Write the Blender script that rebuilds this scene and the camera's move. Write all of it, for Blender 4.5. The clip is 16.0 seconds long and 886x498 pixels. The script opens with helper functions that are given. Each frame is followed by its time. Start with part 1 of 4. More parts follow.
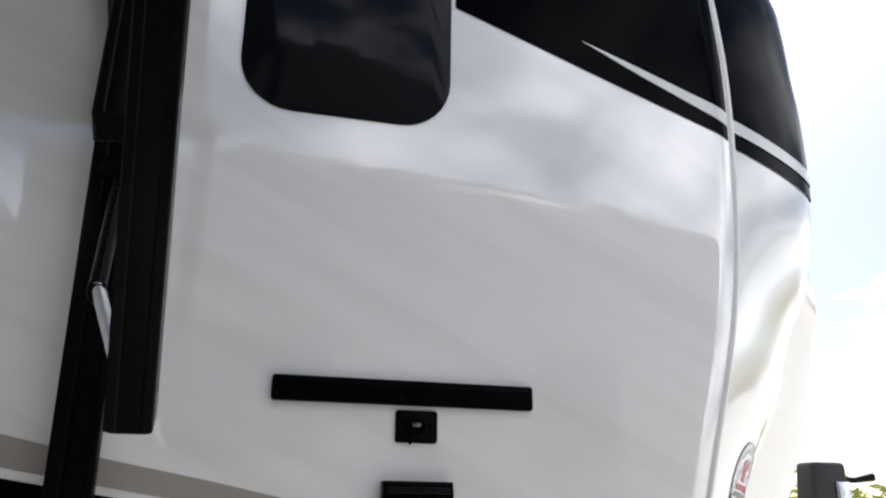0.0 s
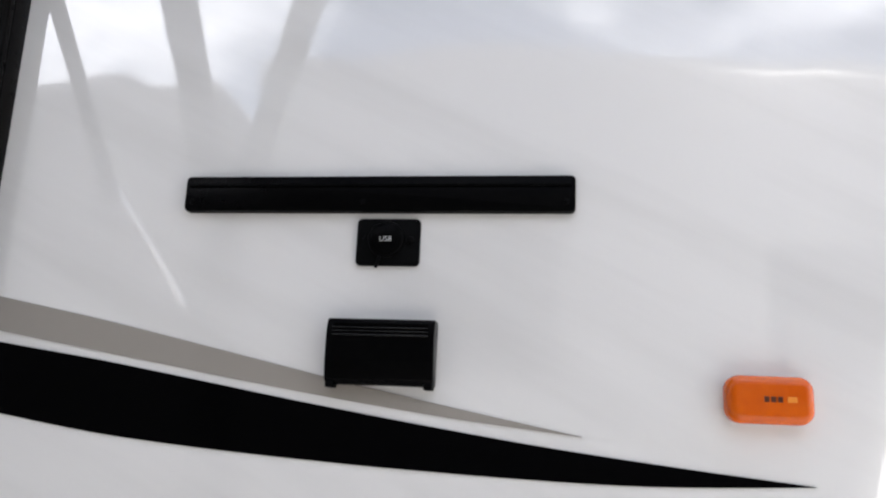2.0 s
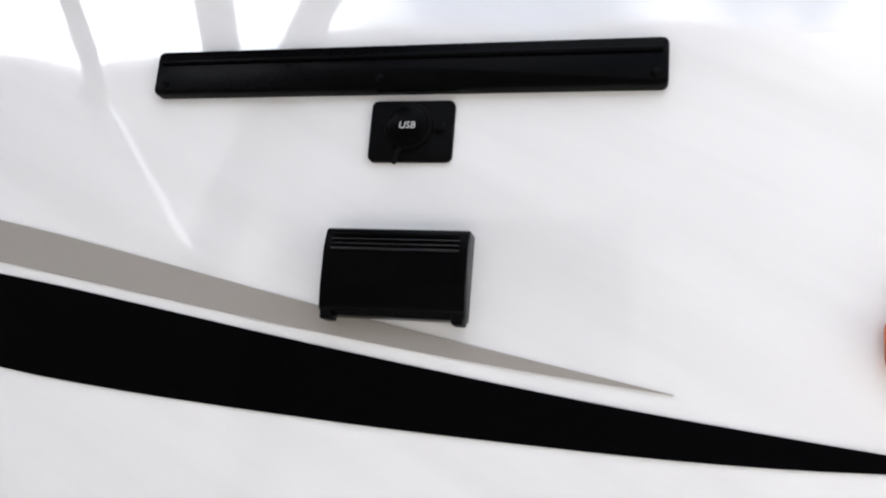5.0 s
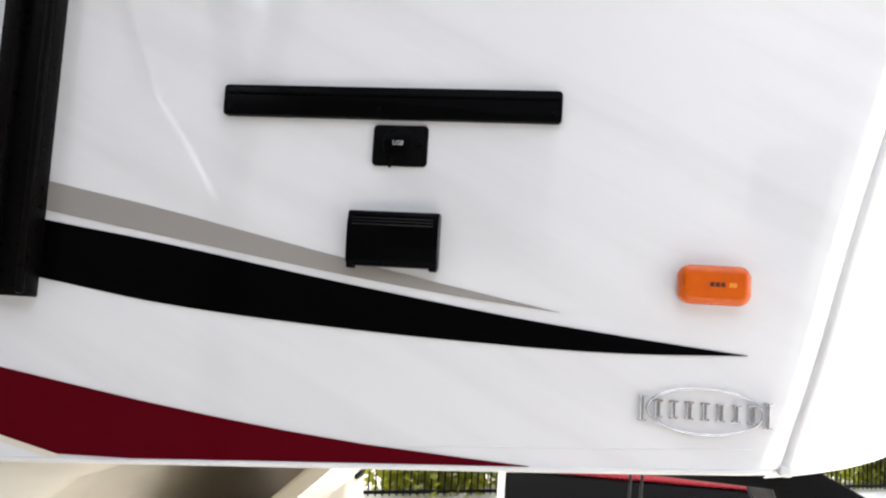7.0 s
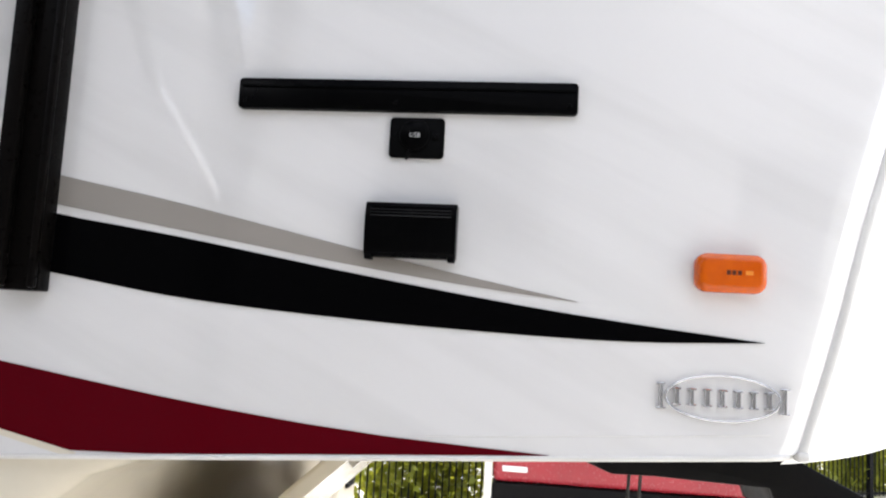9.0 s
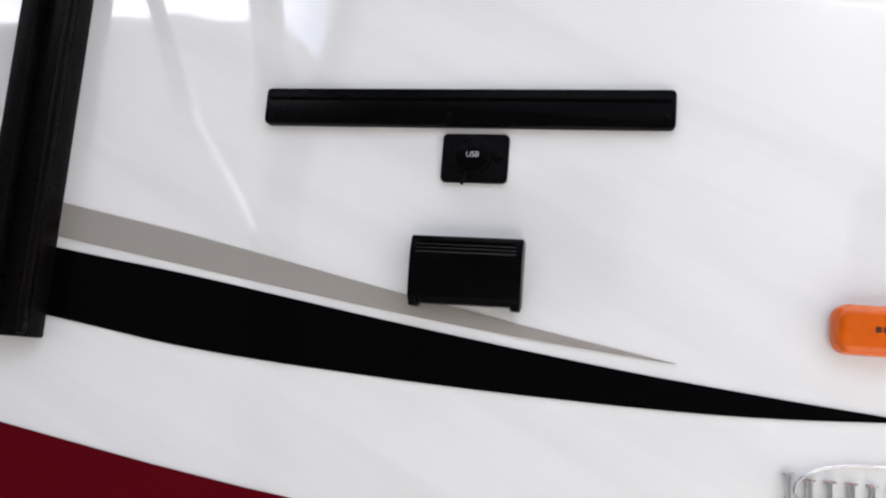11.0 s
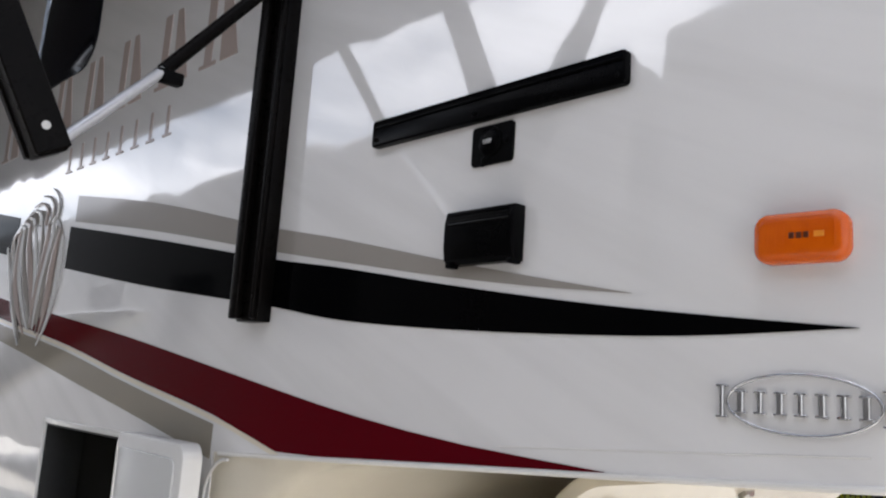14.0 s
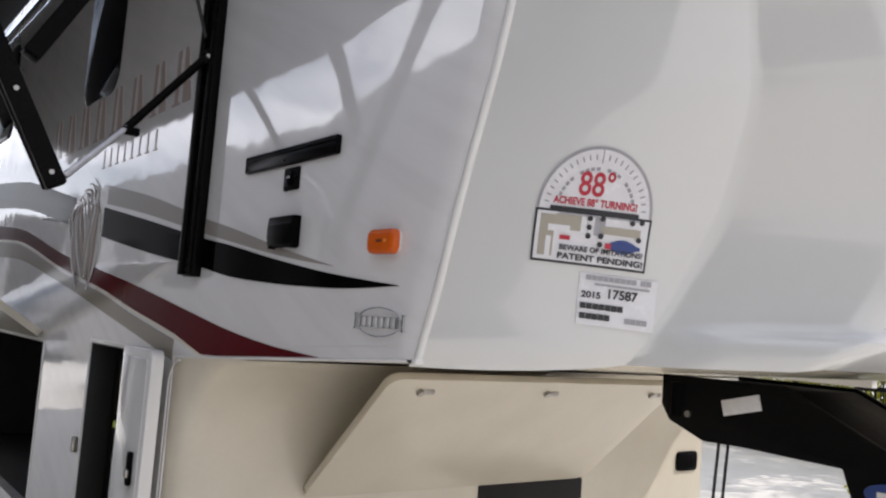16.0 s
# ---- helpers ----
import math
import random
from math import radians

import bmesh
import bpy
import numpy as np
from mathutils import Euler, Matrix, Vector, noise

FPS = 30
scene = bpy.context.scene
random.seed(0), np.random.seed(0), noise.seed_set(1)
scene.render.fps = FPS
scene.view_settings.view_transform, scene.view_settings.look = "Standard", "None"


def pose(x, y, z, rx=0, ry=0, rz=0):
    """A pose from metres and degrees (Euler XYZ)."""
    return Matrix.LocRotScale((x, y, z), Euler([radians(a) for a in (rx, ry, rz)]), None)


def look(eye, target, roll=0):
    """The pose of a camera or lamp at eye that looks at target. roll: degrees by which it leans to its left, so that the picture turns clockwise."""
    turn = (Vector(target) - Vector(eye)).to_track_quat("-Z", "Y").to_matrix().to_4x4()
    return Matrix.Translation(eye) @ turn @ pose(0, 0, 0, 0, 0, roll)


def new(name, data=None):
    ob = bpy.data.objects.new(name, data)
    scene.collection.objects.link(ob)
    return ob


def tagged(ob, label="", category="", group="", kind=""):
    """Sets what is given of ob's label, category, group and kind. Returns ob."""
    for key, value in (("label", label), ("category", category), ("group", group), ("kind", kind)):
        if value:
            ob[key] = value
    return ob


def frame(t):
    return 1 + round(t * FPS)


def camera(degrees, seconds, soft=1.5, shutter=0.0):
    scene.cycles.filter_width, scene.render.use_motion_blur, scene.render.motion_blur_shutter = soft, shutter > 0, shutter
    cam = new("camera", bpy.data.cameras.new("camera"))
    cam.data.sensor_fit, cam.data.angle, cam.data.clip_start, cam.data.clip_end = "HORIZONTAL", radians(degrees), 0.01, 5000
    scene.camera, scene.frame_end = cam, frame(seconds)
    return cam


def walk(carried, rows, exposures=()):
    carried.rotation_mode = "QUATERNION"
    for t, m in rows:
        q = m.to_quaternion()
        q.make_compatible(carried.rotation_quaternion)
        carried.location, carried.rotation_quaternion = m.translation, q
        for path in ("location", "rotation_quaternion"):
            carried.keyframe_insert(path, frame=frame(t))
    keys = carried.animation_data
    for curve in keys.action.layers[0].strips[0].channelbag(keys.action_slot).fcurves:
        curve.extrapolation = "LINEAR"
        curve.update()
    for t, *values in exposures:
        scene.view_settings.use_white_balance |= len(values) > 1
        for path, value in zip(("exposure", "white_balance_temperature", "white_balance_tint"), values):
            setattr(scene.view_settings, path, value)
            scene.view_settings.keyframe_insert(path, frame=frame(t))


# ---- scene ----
cam = camera(56.0, 16.0, soft=2.2)
PATH = [
    (0, (-0.095, -1.498, 1.786), (0.402, 0.348, 2.371), 0.9),
    (0.5, (0.169, -1.46, 1.767), (0.41, 0.347, 2.59), 1.3),
    (1, (0.308, -1.332, 1.719), (0.392, 0.515, 2.481), 2.2),
    (1.5, (0.443, -1.147, 1.733), (0.293, 0.774, 2.269), 1.9),
    (2, (0.482, -0.959, 1.692), (0.176, 0.968, 2.134), 2.5),
    (2.5, (0.488, -0.817, 1.669), (0.07, 1.087, 2.118), 3.7),
    (3, (0.472, -0.699, 1.687), (-0.019, 1.186, 2.142), 4.5),
    (3.5, (0.461, -0.6, 1.654), (-0.061, 1.246, 2.217), 6.1),
    (4, (0.471, -0.572, 1.644), (-0.068, 1.276, 2.19), 6.2),
    (6.3, (0.468, -0.992, 1.67), (0.132, 0.96, 1.948), 3.6),
    (6.5, (0.484, -1.038, 1.662), (0.156, 0.918, 1.924), 3.9),
    (7, (0.503, -1.131, 1.673), (0.206, 0.838, 1.854), 3.6),
    (7.5, (0.485, -1.16, 1.676), (0.226, 0.816, 1.836), 3.4),
    (8, (0.456, -1.151, 1.658), (0.219, 0.826, 1.848), 3.1),
    (10.5, (0.442, -1.095, 1.631), (0.113, 0.861, 1.887), 3.7),
    (11, (0.433, -0.923, 1.663), (0.015, 1.008, 1.974), 4.5),
    (11.5, (0.431, -0.82, 1.673), (-0.039, 1.089, 2.039), 4.3),
    (12, (0.47, -0.78, 1.664), (-0.086, 1.099, 2.065), 3.3),
    (12.5, (0.567, -0.732, 1.65), (-0.232, 1.05, 2.084), 3.2),
    (13, (0.692, -0.713, 1.628), (-0.395, 0.912, 2.053), 3.5),
    (13.5, (0.842, -0.764, 1.59), (-0.443, 0.717, 1.987), 3.6),
    (14, (1.038, -0.821, 1.57), (-0.391, 0.536, 1.912), 3.8),
    (14.5, (1.273, -0.871, 1.571), (-0.247, 0.399, 1.848), 3.7),
    (15, (1.563, -0.936, 1.571), (-0.006, 0.283, 1.802), 3.7),
    (15.5, (1.821, -0.973, 1.581), (0.233, 0.227, 1.771), 3.6),
    (16, (2.113, -0.942, 1.58), (0.536, 0.274, 1.768), 4.2),
]
walk(cam, [(t, look(eye, target, roll)) for t, eye, target, roll in PATH],
     exposures=[(0, -0.08, 6350, 12), (0.5, -0.14, 6350, 12), (1, -0.16, 6350, 12), (1.5, 0.09, 6350, 12), (2, 0.44, 6350, 12), (2.5, 0.70, 6350, 12), (3, 0.81, 6350, 12), (4, 0.92, 6350, 12), (6.5, 0.76, 6350, 12), (7.5, 0.69, 6350, 12), (8, 0.64, 6350, 12), (10.5, 0.76, 6350, 12), (11.5, 0.78, 6350, 12), (12, 0.47, 6350, 12), (13, 0.17, 6350, 12), (14, -0.02, 6350, 13), (15, -0.34, 6350, 14), (16, -0.62, 6350, 15)])

# ---- world, sun ----
SUN_EL, SUN_AZ = 47.0, 58.0      # the sun stands behind the trailer, over its far side
def sun_dir():
    e, a = radians(SUN_EL), radians(SUN_AZ)
    return Vector((math.cos(e) * math.cos(a), math.cos(e) * math.sin(a), math.sin(e)))

world = bpy.data.worlds.new("sky")
scene.world = world
world.use_nodes = True
wn, wl = world.node_tree.nodes, world.node_tree.links
wn.clear()
w_out = wn.new("ShaderNodeOutputWorld")
w_bg = wn.new("ShaderNodeBackground")
w_sky = wn.new("ShaderNodeTexSky")
w_sky.sky_type = 'NISHITA'
w_sky.sun_disc = False
w_sky.sun_elevation = radians(SUN_EL)
w_sky.sun_rotation = radians(90 - SUN_AZ)
w_sky.dust_density = 1.5
w_co = wn.new("ShaderNodeTexCoord")
w_map = wn.new("ShaderNodeMapping")
w_map.inputs["Scale"].default_value = (1.0, 1.0, 2.4)
w_noise = wn.new("ShaderNodeTexNoise")
w_noise.inputs["Scale"].default_value = 2.3
w_noise.inputs["Detail"].default_value = 9
w_noise.inputs["Roughness"].default_value = 0.56
w_ramp = wn.new("ShaderNodeValToRGB")
w_ramp.color_ramp.elements[0].position = 0.41
w_ramp.color_ramp.elements[1].position = 0.62
w_mix = wn.new("ShaderNodeMix")
w_mix.data_type = 'RGBA'
w_mix.inputs[7].default_value = (19.0, 19.3, 20.0, 1)
wl.new(w_co.outputs["Generated"], w_map.inputs["Vector"])
wl.new(w_map.outputs[0], w_noise.inputs["Vector"])
wl.new(w_noise.outputs["Fac"], w_ramp.inputs[0])
wl.new(w_ramp.outputs[0], w_mix.inputs[0])
wl.new(w_sky.outputs[0], w_mix.inputs[6])
wl.new(w_mix.outputs[2], w_bg.inputs[0])
w_bg.inputs[1].default_value = 0.14
wl.new(w_bg.outputs[0], w_out.inputs[0])

sun = new("sun", bpy.data.lights.new("sun", 'SUN'))
sun.data.energy = 5.0
sun.data.angle = radians(0.6)
sun.data.color = (1.0, 0.95, 0.87)
sun.matrix_world = look(sun_dir() * 30, (0, 0, 0))


# ---- materials ----
def mat(name, color, rough=0.5, metal=0.0, grain=0.0, grain_scale=80.0, stain=0.0, stain_scale=3.0, bump=0.0, bump_scale=200.0,
        coat=0.0, wave=0.0, wave_scale=1.2, tint=None, spec=0.5, random_value=0.0, ripple=0.0, coat_ior=1.5):
    m = bpy.data.materials.new(name)
    m.use_nodes = True
    n, l = m.node_tree.nodes, m.node_tree.links
    p = n["Principled BSDF"]
    p.inputs["Roughness"].default_value = rough
    p.inputs["Metallic"].default_value = metal
    p.inputs["Specular IOR Level"].default_value = spec
    p.inputs["Coat Weight"].default_value = coat
    p.inputs["Coat Roughness"].default_value = 0.03
    p.inputs["Coat IOR"].default_value = coat_ior
    p.inputs["Base Color"].default_value = (*color, 1)
    co = n.new("ShaderNodeTexCoord")
    last = None

    def noise_node(scale, detail=5):
        t = n.new("ShaderNodeTexNoise")
        t.inputs["Scale"].default_value = scale
        t.inputs["Detail"].default_value = detail
        l.new(co.outputs["Object"], t.inputs["Vector"])
        return t
    if grain or stain or random_value:
        rgb = n.new("ShaderNodeRGB")
        rgb.outputs[0].default_value = (*color, 1)
        last = rgb.outputs[0]
        for amount, scale in ((stain, stain_scale), (grain, grain_scale)):
            if not amount:
                continue
            t = noise_node(scale)
            mix = n.new("ShaderNodeMix")
            mix.data_type = 'RGBA'
            mr = n.new("ShaderNodeMapRange")
            mr.inputs[1].default_value, mr.inputs[2].default_value = 0.35, 0.75
            mr.inputs[3].default_value, mr.inputs[4].default_value = 0.0, amount
            l.new(t.outputs["Fac"], mr.inputs[0])
            l.new(mr.outputs[0], mix.inputs[0])
            l.new(last, mix.inputs[6])
            mix.inputs[7].default_value = (*(tint or [c * 0.35 for c in color]), 1)
            last = mix.outputs[2]
        if random_value:
            info = n.new("ShaderNodeObjectInfo")
            hsv = n.new("ShaderNodeHueSaturation")
            mr = n.new("ShaderNodeMapRange")
            mr.inputs[3].default_value, mr.inputs[4].default_value = 1 - random_value, 1 + random_value
            l.new(info.outputs["Random"], mr.inputs[0])
            l.new(mr.outputs[0], hsv.inputs["Value"])
            l.new(last, hsv.inputs["Color"])
            last = hsv.outputs[0]
        l.new(last, p.inputs["Base Color"])
        t = noise_node(grain_scale * 0.6)
        mr = n.new("ShaderNodeMapRange")
        mr.inputs[3].default_value, mr.inputs[4].default_value = max(rough - 0.06, 0.02), min(rough + 0.08, 1)
        l.new(t.outputs["Fac"], mr.inputs[0])
        l.new(mr.outputs[0], p.inputs["Roughness"])
    if bump or wave:
        nrm = None
        for amount, scale, dist in ((wave, wave_scale, 0.05), (ripple, 11.0, 0.02), (bump, bump_scale, 0.002)):
            if not amount:
                continue
            b = n.new("ShaderNodeBump")
            b.inputs["Strength"].default_value = amount
            b.inputs["Distance"].default_value = dist
            l.new(noise_node(scale, 2 if dist > 0.01 else 4).outputs["Fac"], b.inputs["Height"])
            if nrm:
                l.new(nrm, b.inputs["Normal"])
            nrm = b.outputs[0]
        l.new(nrm, p.inputs["Normal"])
        if coat:
            l.new(nrm, p.inputs["Coat Normal"])
    return m


def emit(name, color, strength):
    m = bpy.data.materials.new(name)
    m.use_nodes = True
    p = m.node_tree.nodes["Principled BSDF"]
    p.inputs["Base Color"].default_value = (*color, 1)
    p.inputs["Emission Color"].default_value = (*color, 1)
    p.inputs["Emission Strength"].default_value = strength
    return m


GELCOAT = mat("white gelcoat", (0.80, 0.79, 0.78), 0.04, coat=1.0, spec=0.8, stain=0.10, stain_scale=2.2, grain=0.03, grain_scale=30, tint=(0.70, 0.67, 0.62), wave=0.075, wave_scale=2.2, ripple=0.009, coat_ior=1.85)
def smears(material, slope, amount):
    """Faint wash smears that run down across a panel at a slope."""
    nt = material.node_tree
    p = nt.nodes["Principled BSDF"]
    base = p.inputs["Base Color"].links[0].from_socket
    co = nt.nodes.new("ShaderNodeTexCoord")
    turn = nt.nodes.new("ShaderNodeMapping")
    turn.inputs["Rotation"].default_value = (0, -radians(slope), 0)
    squeeze = nt.nodes.new("ShaderNodeMapping")
    squeeze.inputs["Scale"].default_value = (0.55, 1.0, 6.0)
    noise = nt.nodes.new("ShaderNodeTexNoise")
    noise.inputs["Scale"].default_value = 2.6
    noise.inputs["Detail"].default_value = 4
    share = nt.nodes.new("ShaderNodeMapRange")
    share.inputs[1].default_value, share.inputs[2].default_value = 0.44, 0.66
    share.inputs[4].default_value = amount
    mix = nt.nodes.new("ShaderNodeMix")
    mix.data_type = 'RGBA'
    mix.inputs[7].default_value = (0.50, 0.49, 0.47, 1)
    nt.links.new(co.outputs["Object"], turn.inputs["Vector"])
    nt.links.new(turn.outputs[0], squeeze.inputs["Vector"])
    nt.links.new(squeeze.outputs[0], noise.inputs["Vector"])
    nt.links.new(noise.outputs["Fac"], share.inputs[0])
    nt.links.new(share.outputs[0], mix.inputs[0])
    nt.links.new(base, mix.inputs[6])
    nt.links.new(mix.outputs[2], p.inputs["Base Color"])


smears(GELCOAT, 25, 0.18)
CAPWHITE = mat("white moulded cap", (0.66, 0.665, 0.645), 0.10, coat=1.0, coat_ior=1.6, stain=0.15, stain_scale=3.0, grain=0.04, grain_scale=45, tint=(0.55, 0.52, 0.45), wave=0.03, wave_scale=2.0)
BEIGE = mat("cream moulded skin", (0.66, 0.61, 0.50), 0.15, stain=0.25, stain_scale=4, grain=0.06, grain_scale=60, tint=(0.45, 0.40, 0.31), bump=0.05, bump_scale=60)
WHITE_TRIM = mat("white trim", (0.76, 0.75, 0.72), 0.12, stain=0.2, stain_scale=9, grain=0.05, tint=(0.5, 0.47, 0.42))
BLACK_GLOSS = mat("gloss black vinyl", (0.0012, 0.0012, 0.0014), 0.06, spec=0.03, grain=0.10, grain_scale=90, tint=(0.004, 0.004, 0.005), wave=0.03, wave_scale=1.7)
BLACK_PLASTIC = mat("black plastic", (0.0018, 0.0018, 0.002), 0.42, spec=0.04, grain=0.4, grain_scale=220, tint=(0.005, 0.005, 0.005), bump=0.2, bump_scale=900)
BLACK_SATIN = mat("black satin cover", (0.0012, 0.0012, 0.0014), 0.22, spec=0.04, grain=0.3, grain_scale=120, tint=(0.004, 0.004, 0.004))
BLACK_ALU = mat("black powder coated aluminium", (0.0018, 0.0016, 0.0016), 0.28, spec=0.05, grain=0.3, grain_scale=140, stain=0.25, stain_scale=12, tint=(0.008, 0.006, 0.005), bump=0.08, bump_scale=700)
BLACK_STEEL = mat("black painted steel", (0.004, 0.004, 0.0045), 0.5, spec=0.08, grain=0.4, grain_scale=60, tint=(0.008, 0.007, 0.006), bump=0.2, bump_scale=200)
# Slightly paler and glossier than the lid's own black.
RIB_BLACK = mat("glossier black plastic", (0.006, 0.006, 0.006), 0.22, spec=0.4, grain=0.1, grain_scale=200)
# Near-black colour that stands in for shade inside bays and openings.
DARK = mat("near-black interior shade", (0.01, 0.009, 0.008), 0.8, grain=0.3, grain_scale=20)
TAUPE = mat("taupe vinyl", (0.30, 0.275, 0.25), 0.08, stain=0.12, stain_scale=4, grain=0.05, tint=(0.22, 0.2, 0.18), wave=0.03, wave_scale=1.7)
GOLD = mat("tan vinyl", (0.27, 0.24, 0.19), 0.08, stain=0.12, stain_scale=4, grain=0.05, tint=(0.2, 0.17, 0.13), wave=0.03, wave_scale=1.7)
RED = mat("maroon vinyl", (0.085, 0.0015, 0.005), 0.08, spec=0.04, stain=0.15, stain_scale=4, grain=0.06, tint=(0.07, 0.004, 0.01), wave=0.03, wave_scale=1.7)
LETTER = mat("rose taupe vinyl", (0.40, 0.33, 0.30), 0.10, stain=0.12, stain_scale=4, grain=0.05, tint=(0.3, 0.26, 0.24))
STRIPE = mat("silver vinyl", (0.62, 0.62, 0.61), 0.10, grain=0.06, tint=(0.4, 0.4, 0.4))
CREAM = mat("cream pinstripe", (0.70, 0.64, 0.52), 0.15, grain=0.05)
CHROME = mat("chrome", (0.62, 0.62, 0.63), 0.10, 1.0, grain=0.15, grain_scale=120)
STEEL = mat("bare steel", (0.45, 0.43, 0.40), 0.35, 1.0, grain=0.4, grain_scale=150)
SILVER_TUBE = mat("silver strut rod", (0.70, 0.70, 0.72), 0.18, 0.6, grain=0.1, grain_scale=90)
AMBER = mat("amber lens", (0.62, 0.105, 0.001), 0.14, grain=0.35, grain_scale=45, tint=(0.42, 0.035, 0.0), spec=0.35)
AMBER_PALE = mat("amber lens window", (0.80, 0.27, 0.03), 0.14, grain=0.2, grain_scale=60)
AMBER_DARK = mat("amber lens core", (0.09, 0.018, 0.003), 0.3, grain=0.3, grain_scale=200)
GLASS = mat("dark tinted glass", (0.006, 0.006, 0.008), 0.03, spec=0.14, grain=0.05, tint=(0.01, 0.01, 0.012), wave=0.02, wave_scale=2)
RUBBER = mat("black rubber", (0.012, 0.012, 0.012), 0.6, grain=0.3)
CAULK = mat("white sealant", (0.70, 0.68, 0.63), 0.5, stain=0.4, stain_scale=30, tint=(0.35, 0.31, 0.26))
PAPER = mat("white sticker vinyl", (0.78, 0.77, 0.78), 0.25, stain=0.1, stain_scale=20, grain=0.03)
INK = mat("black ink", (0.02, 0.02, 0.025), 0.35, grain=0.2)
GREY_INK = mat("grey ink", (0.36, 0.35, 0.37), 0.35, grain=0.1)
RED_INK = mat("red ink", (0.50, 0.025, 0.05), 0.35, grain=0.1)
BLUE_INK = mat("blue ink", (0.03, 0.06, 0.22), 0.35, grain=0.1)
TAN_INK = mat("tan ink", (0.40, 0.37, 0.30), 0.35, grain=0.1)
WHITE_INK = mat("white ink", (0.52, 0.52, 0.52), 0.4)
FABRIC = mat("awning fabric", (0.030, 0.028, 0.027), 0.85, stain=0.3, stain_scale=3, grain=0.2, grain_scale=300, bump=0.3, bump_scale=600)
GRAVEL = mat("pale gravel", (0.70, 0.68, 0.63), 0.9, stain=0.5, stain_scale=1.5, grain=0.6, grain_scale=45, tint=(0.55, 0.53, 0.49), bump=1.0, bump_scale=60)
HEDGE = mat("hedge leaf", (0.22, 0.25, 0.03), 0.6, stain=0.6, stain_scale=2.5, grain=0.4, grain_scale=25, tint=(0.09, 0.13, 0.02))
def let_light_through(material, color, share):
    """Thin leaves: part of the light passes through them."""
    nt = material.node_tree
    out = next(n for n in nt.nodes if n.type == 'OUTPUT_MATERIAL')
    front = out.inputs["Surface"].links[0].from_socket
    back = nt.nodes.new("ShaderNodeBsdfTranslucent")
    back.inputs["Color"].default_value = (*color, 1)
    both = nt.nodes.new("ShaderNodeMixShader")
    both.inputs[0].default_value = share
    nt.links.new(front, both.inputs[1])
    nt.links.new(back.outputs[0], both.inputs[2])
    nt.links.new(both.outputs[0], out.inputs["Surface"])


let_light_through(HEDGE, (0.46, 0.46, 0.03), 0.55)
BARK = mat("bark", (0.10, 0.075, 0.05), 0.9, grain=0.5, grain_scale=30, bump=0.8, bump_scale=40)
# Skin colour darkened so these trailers mirror only dimly in the glossy wall.
RV_DIM = mat("darkened trailer skin", (0.10, 0.10, 0.102), 0.3, stain=0.2, stain_scale=1.0, grain=0.05, tint=(0.07, 0.07, 0.07))
LED = emit("led", (0.70, 0.82, 1.0), 3.0)


# ---- mesh helpers ----
def obj(name, bm, material, parent=None, label="", smooth=False):
    bmesh.ops.recalc_face_normals(bm, faces=bm.faces)
    for e in bm.edges:
        e.smooth = e.calc_face_angle(0.0) < radians(50 if smooth else 32)
    for f in bm.faces:
        f.smooth = True
    me = bpy.data.meshes.new(name)
    bm.to_mesh(me)
    bm.free()
    me.materials.append(material)
    ob = new(name, me)
    if parent:
        ob.parent = parent
    if label:
        ob["label"] = label
    return ob


def part(name, bm, material, parent, label="", smooth=False):
    return obj(name, bm, material, parent, label, smooth)


def thing(name, place, label, category, group="", kind=""):
    ob = new(name)
    ob.empty_display_size = 0.05
    ob.location = place
    return tagged(ob, label, category, group, kind)


def box(x0, x1, y0, y1, z0, z1, bevel=0.0, segments=2, bm=None):
    own = bmesh.new()
    bmesh.ops.create_cube(own, size=1.0, matrix=Matrix.Translation(((x0 + x1) / 2, (y0 + y1) / 2, (z0 + z1) / 2))
                          @ Matrix.Diagonal((abs(x1 - x0), abs(y1 - y0), abs(z1 - z0), 1)))
    if bevel:
        bmesh.ops.bevel(own, geom=own.edges[:], offset=bevel, segments=segments, affect='EDGES', profile=0.5)
    return join(bm, own)


def join(bm, own):
    if bm is None:
        return own
    me = bpy.data.meshes.new("tmp")
    own.to_mesh(me)
    own.free()
    bm.from_mesh(me)
    bpy.data.meshes.remove(me)
    return bm


def slab(outline, y0, y1, bevel=0.0, bm=None):
    """A plate in the wall's plane: outline of (x, z) points, from y0 (outer) to y1 (inner)."""
    own = bmesh.new()
    vs = [own.verts.new((x, y0, z)) for x, z in outline]
    face = own.faces.new(vs)
    ext = bmesh.ops.extrude_face_region(own, geom=[face])
    bmesh.ops.translate(own, verts=[g for g in ext["geom"] if isinstance(g, bmesh.types.BMVert)], vec=(0, y1 - y0, 0))
    if bevel:
        edges = [e for e in own.edges if all(abs(v.co.y - y0) < 1e-6 for v in e.verts)]
        bmesh.ops.bevel(own, geom=edges, offset=bevel, segments=2, affect='EDGES', profile=0.5)
    return join(bm, own)


def rounded(x0, x1, z0, z1, r, n=6):
    pts = []
    for cx, cz, a in ((x1 - r, z1 - r, 0), (x0 + r, z1 - r, 90), (x0 + r, z0 + r, 180), (x1 - r, z0 + r, 270)):
        for k in range(n + 1):
            t = radians(a + 90 * k / n)
            pts.append((cx + r * math.cos(t), cz + r * math.sin(t)))
    return pts


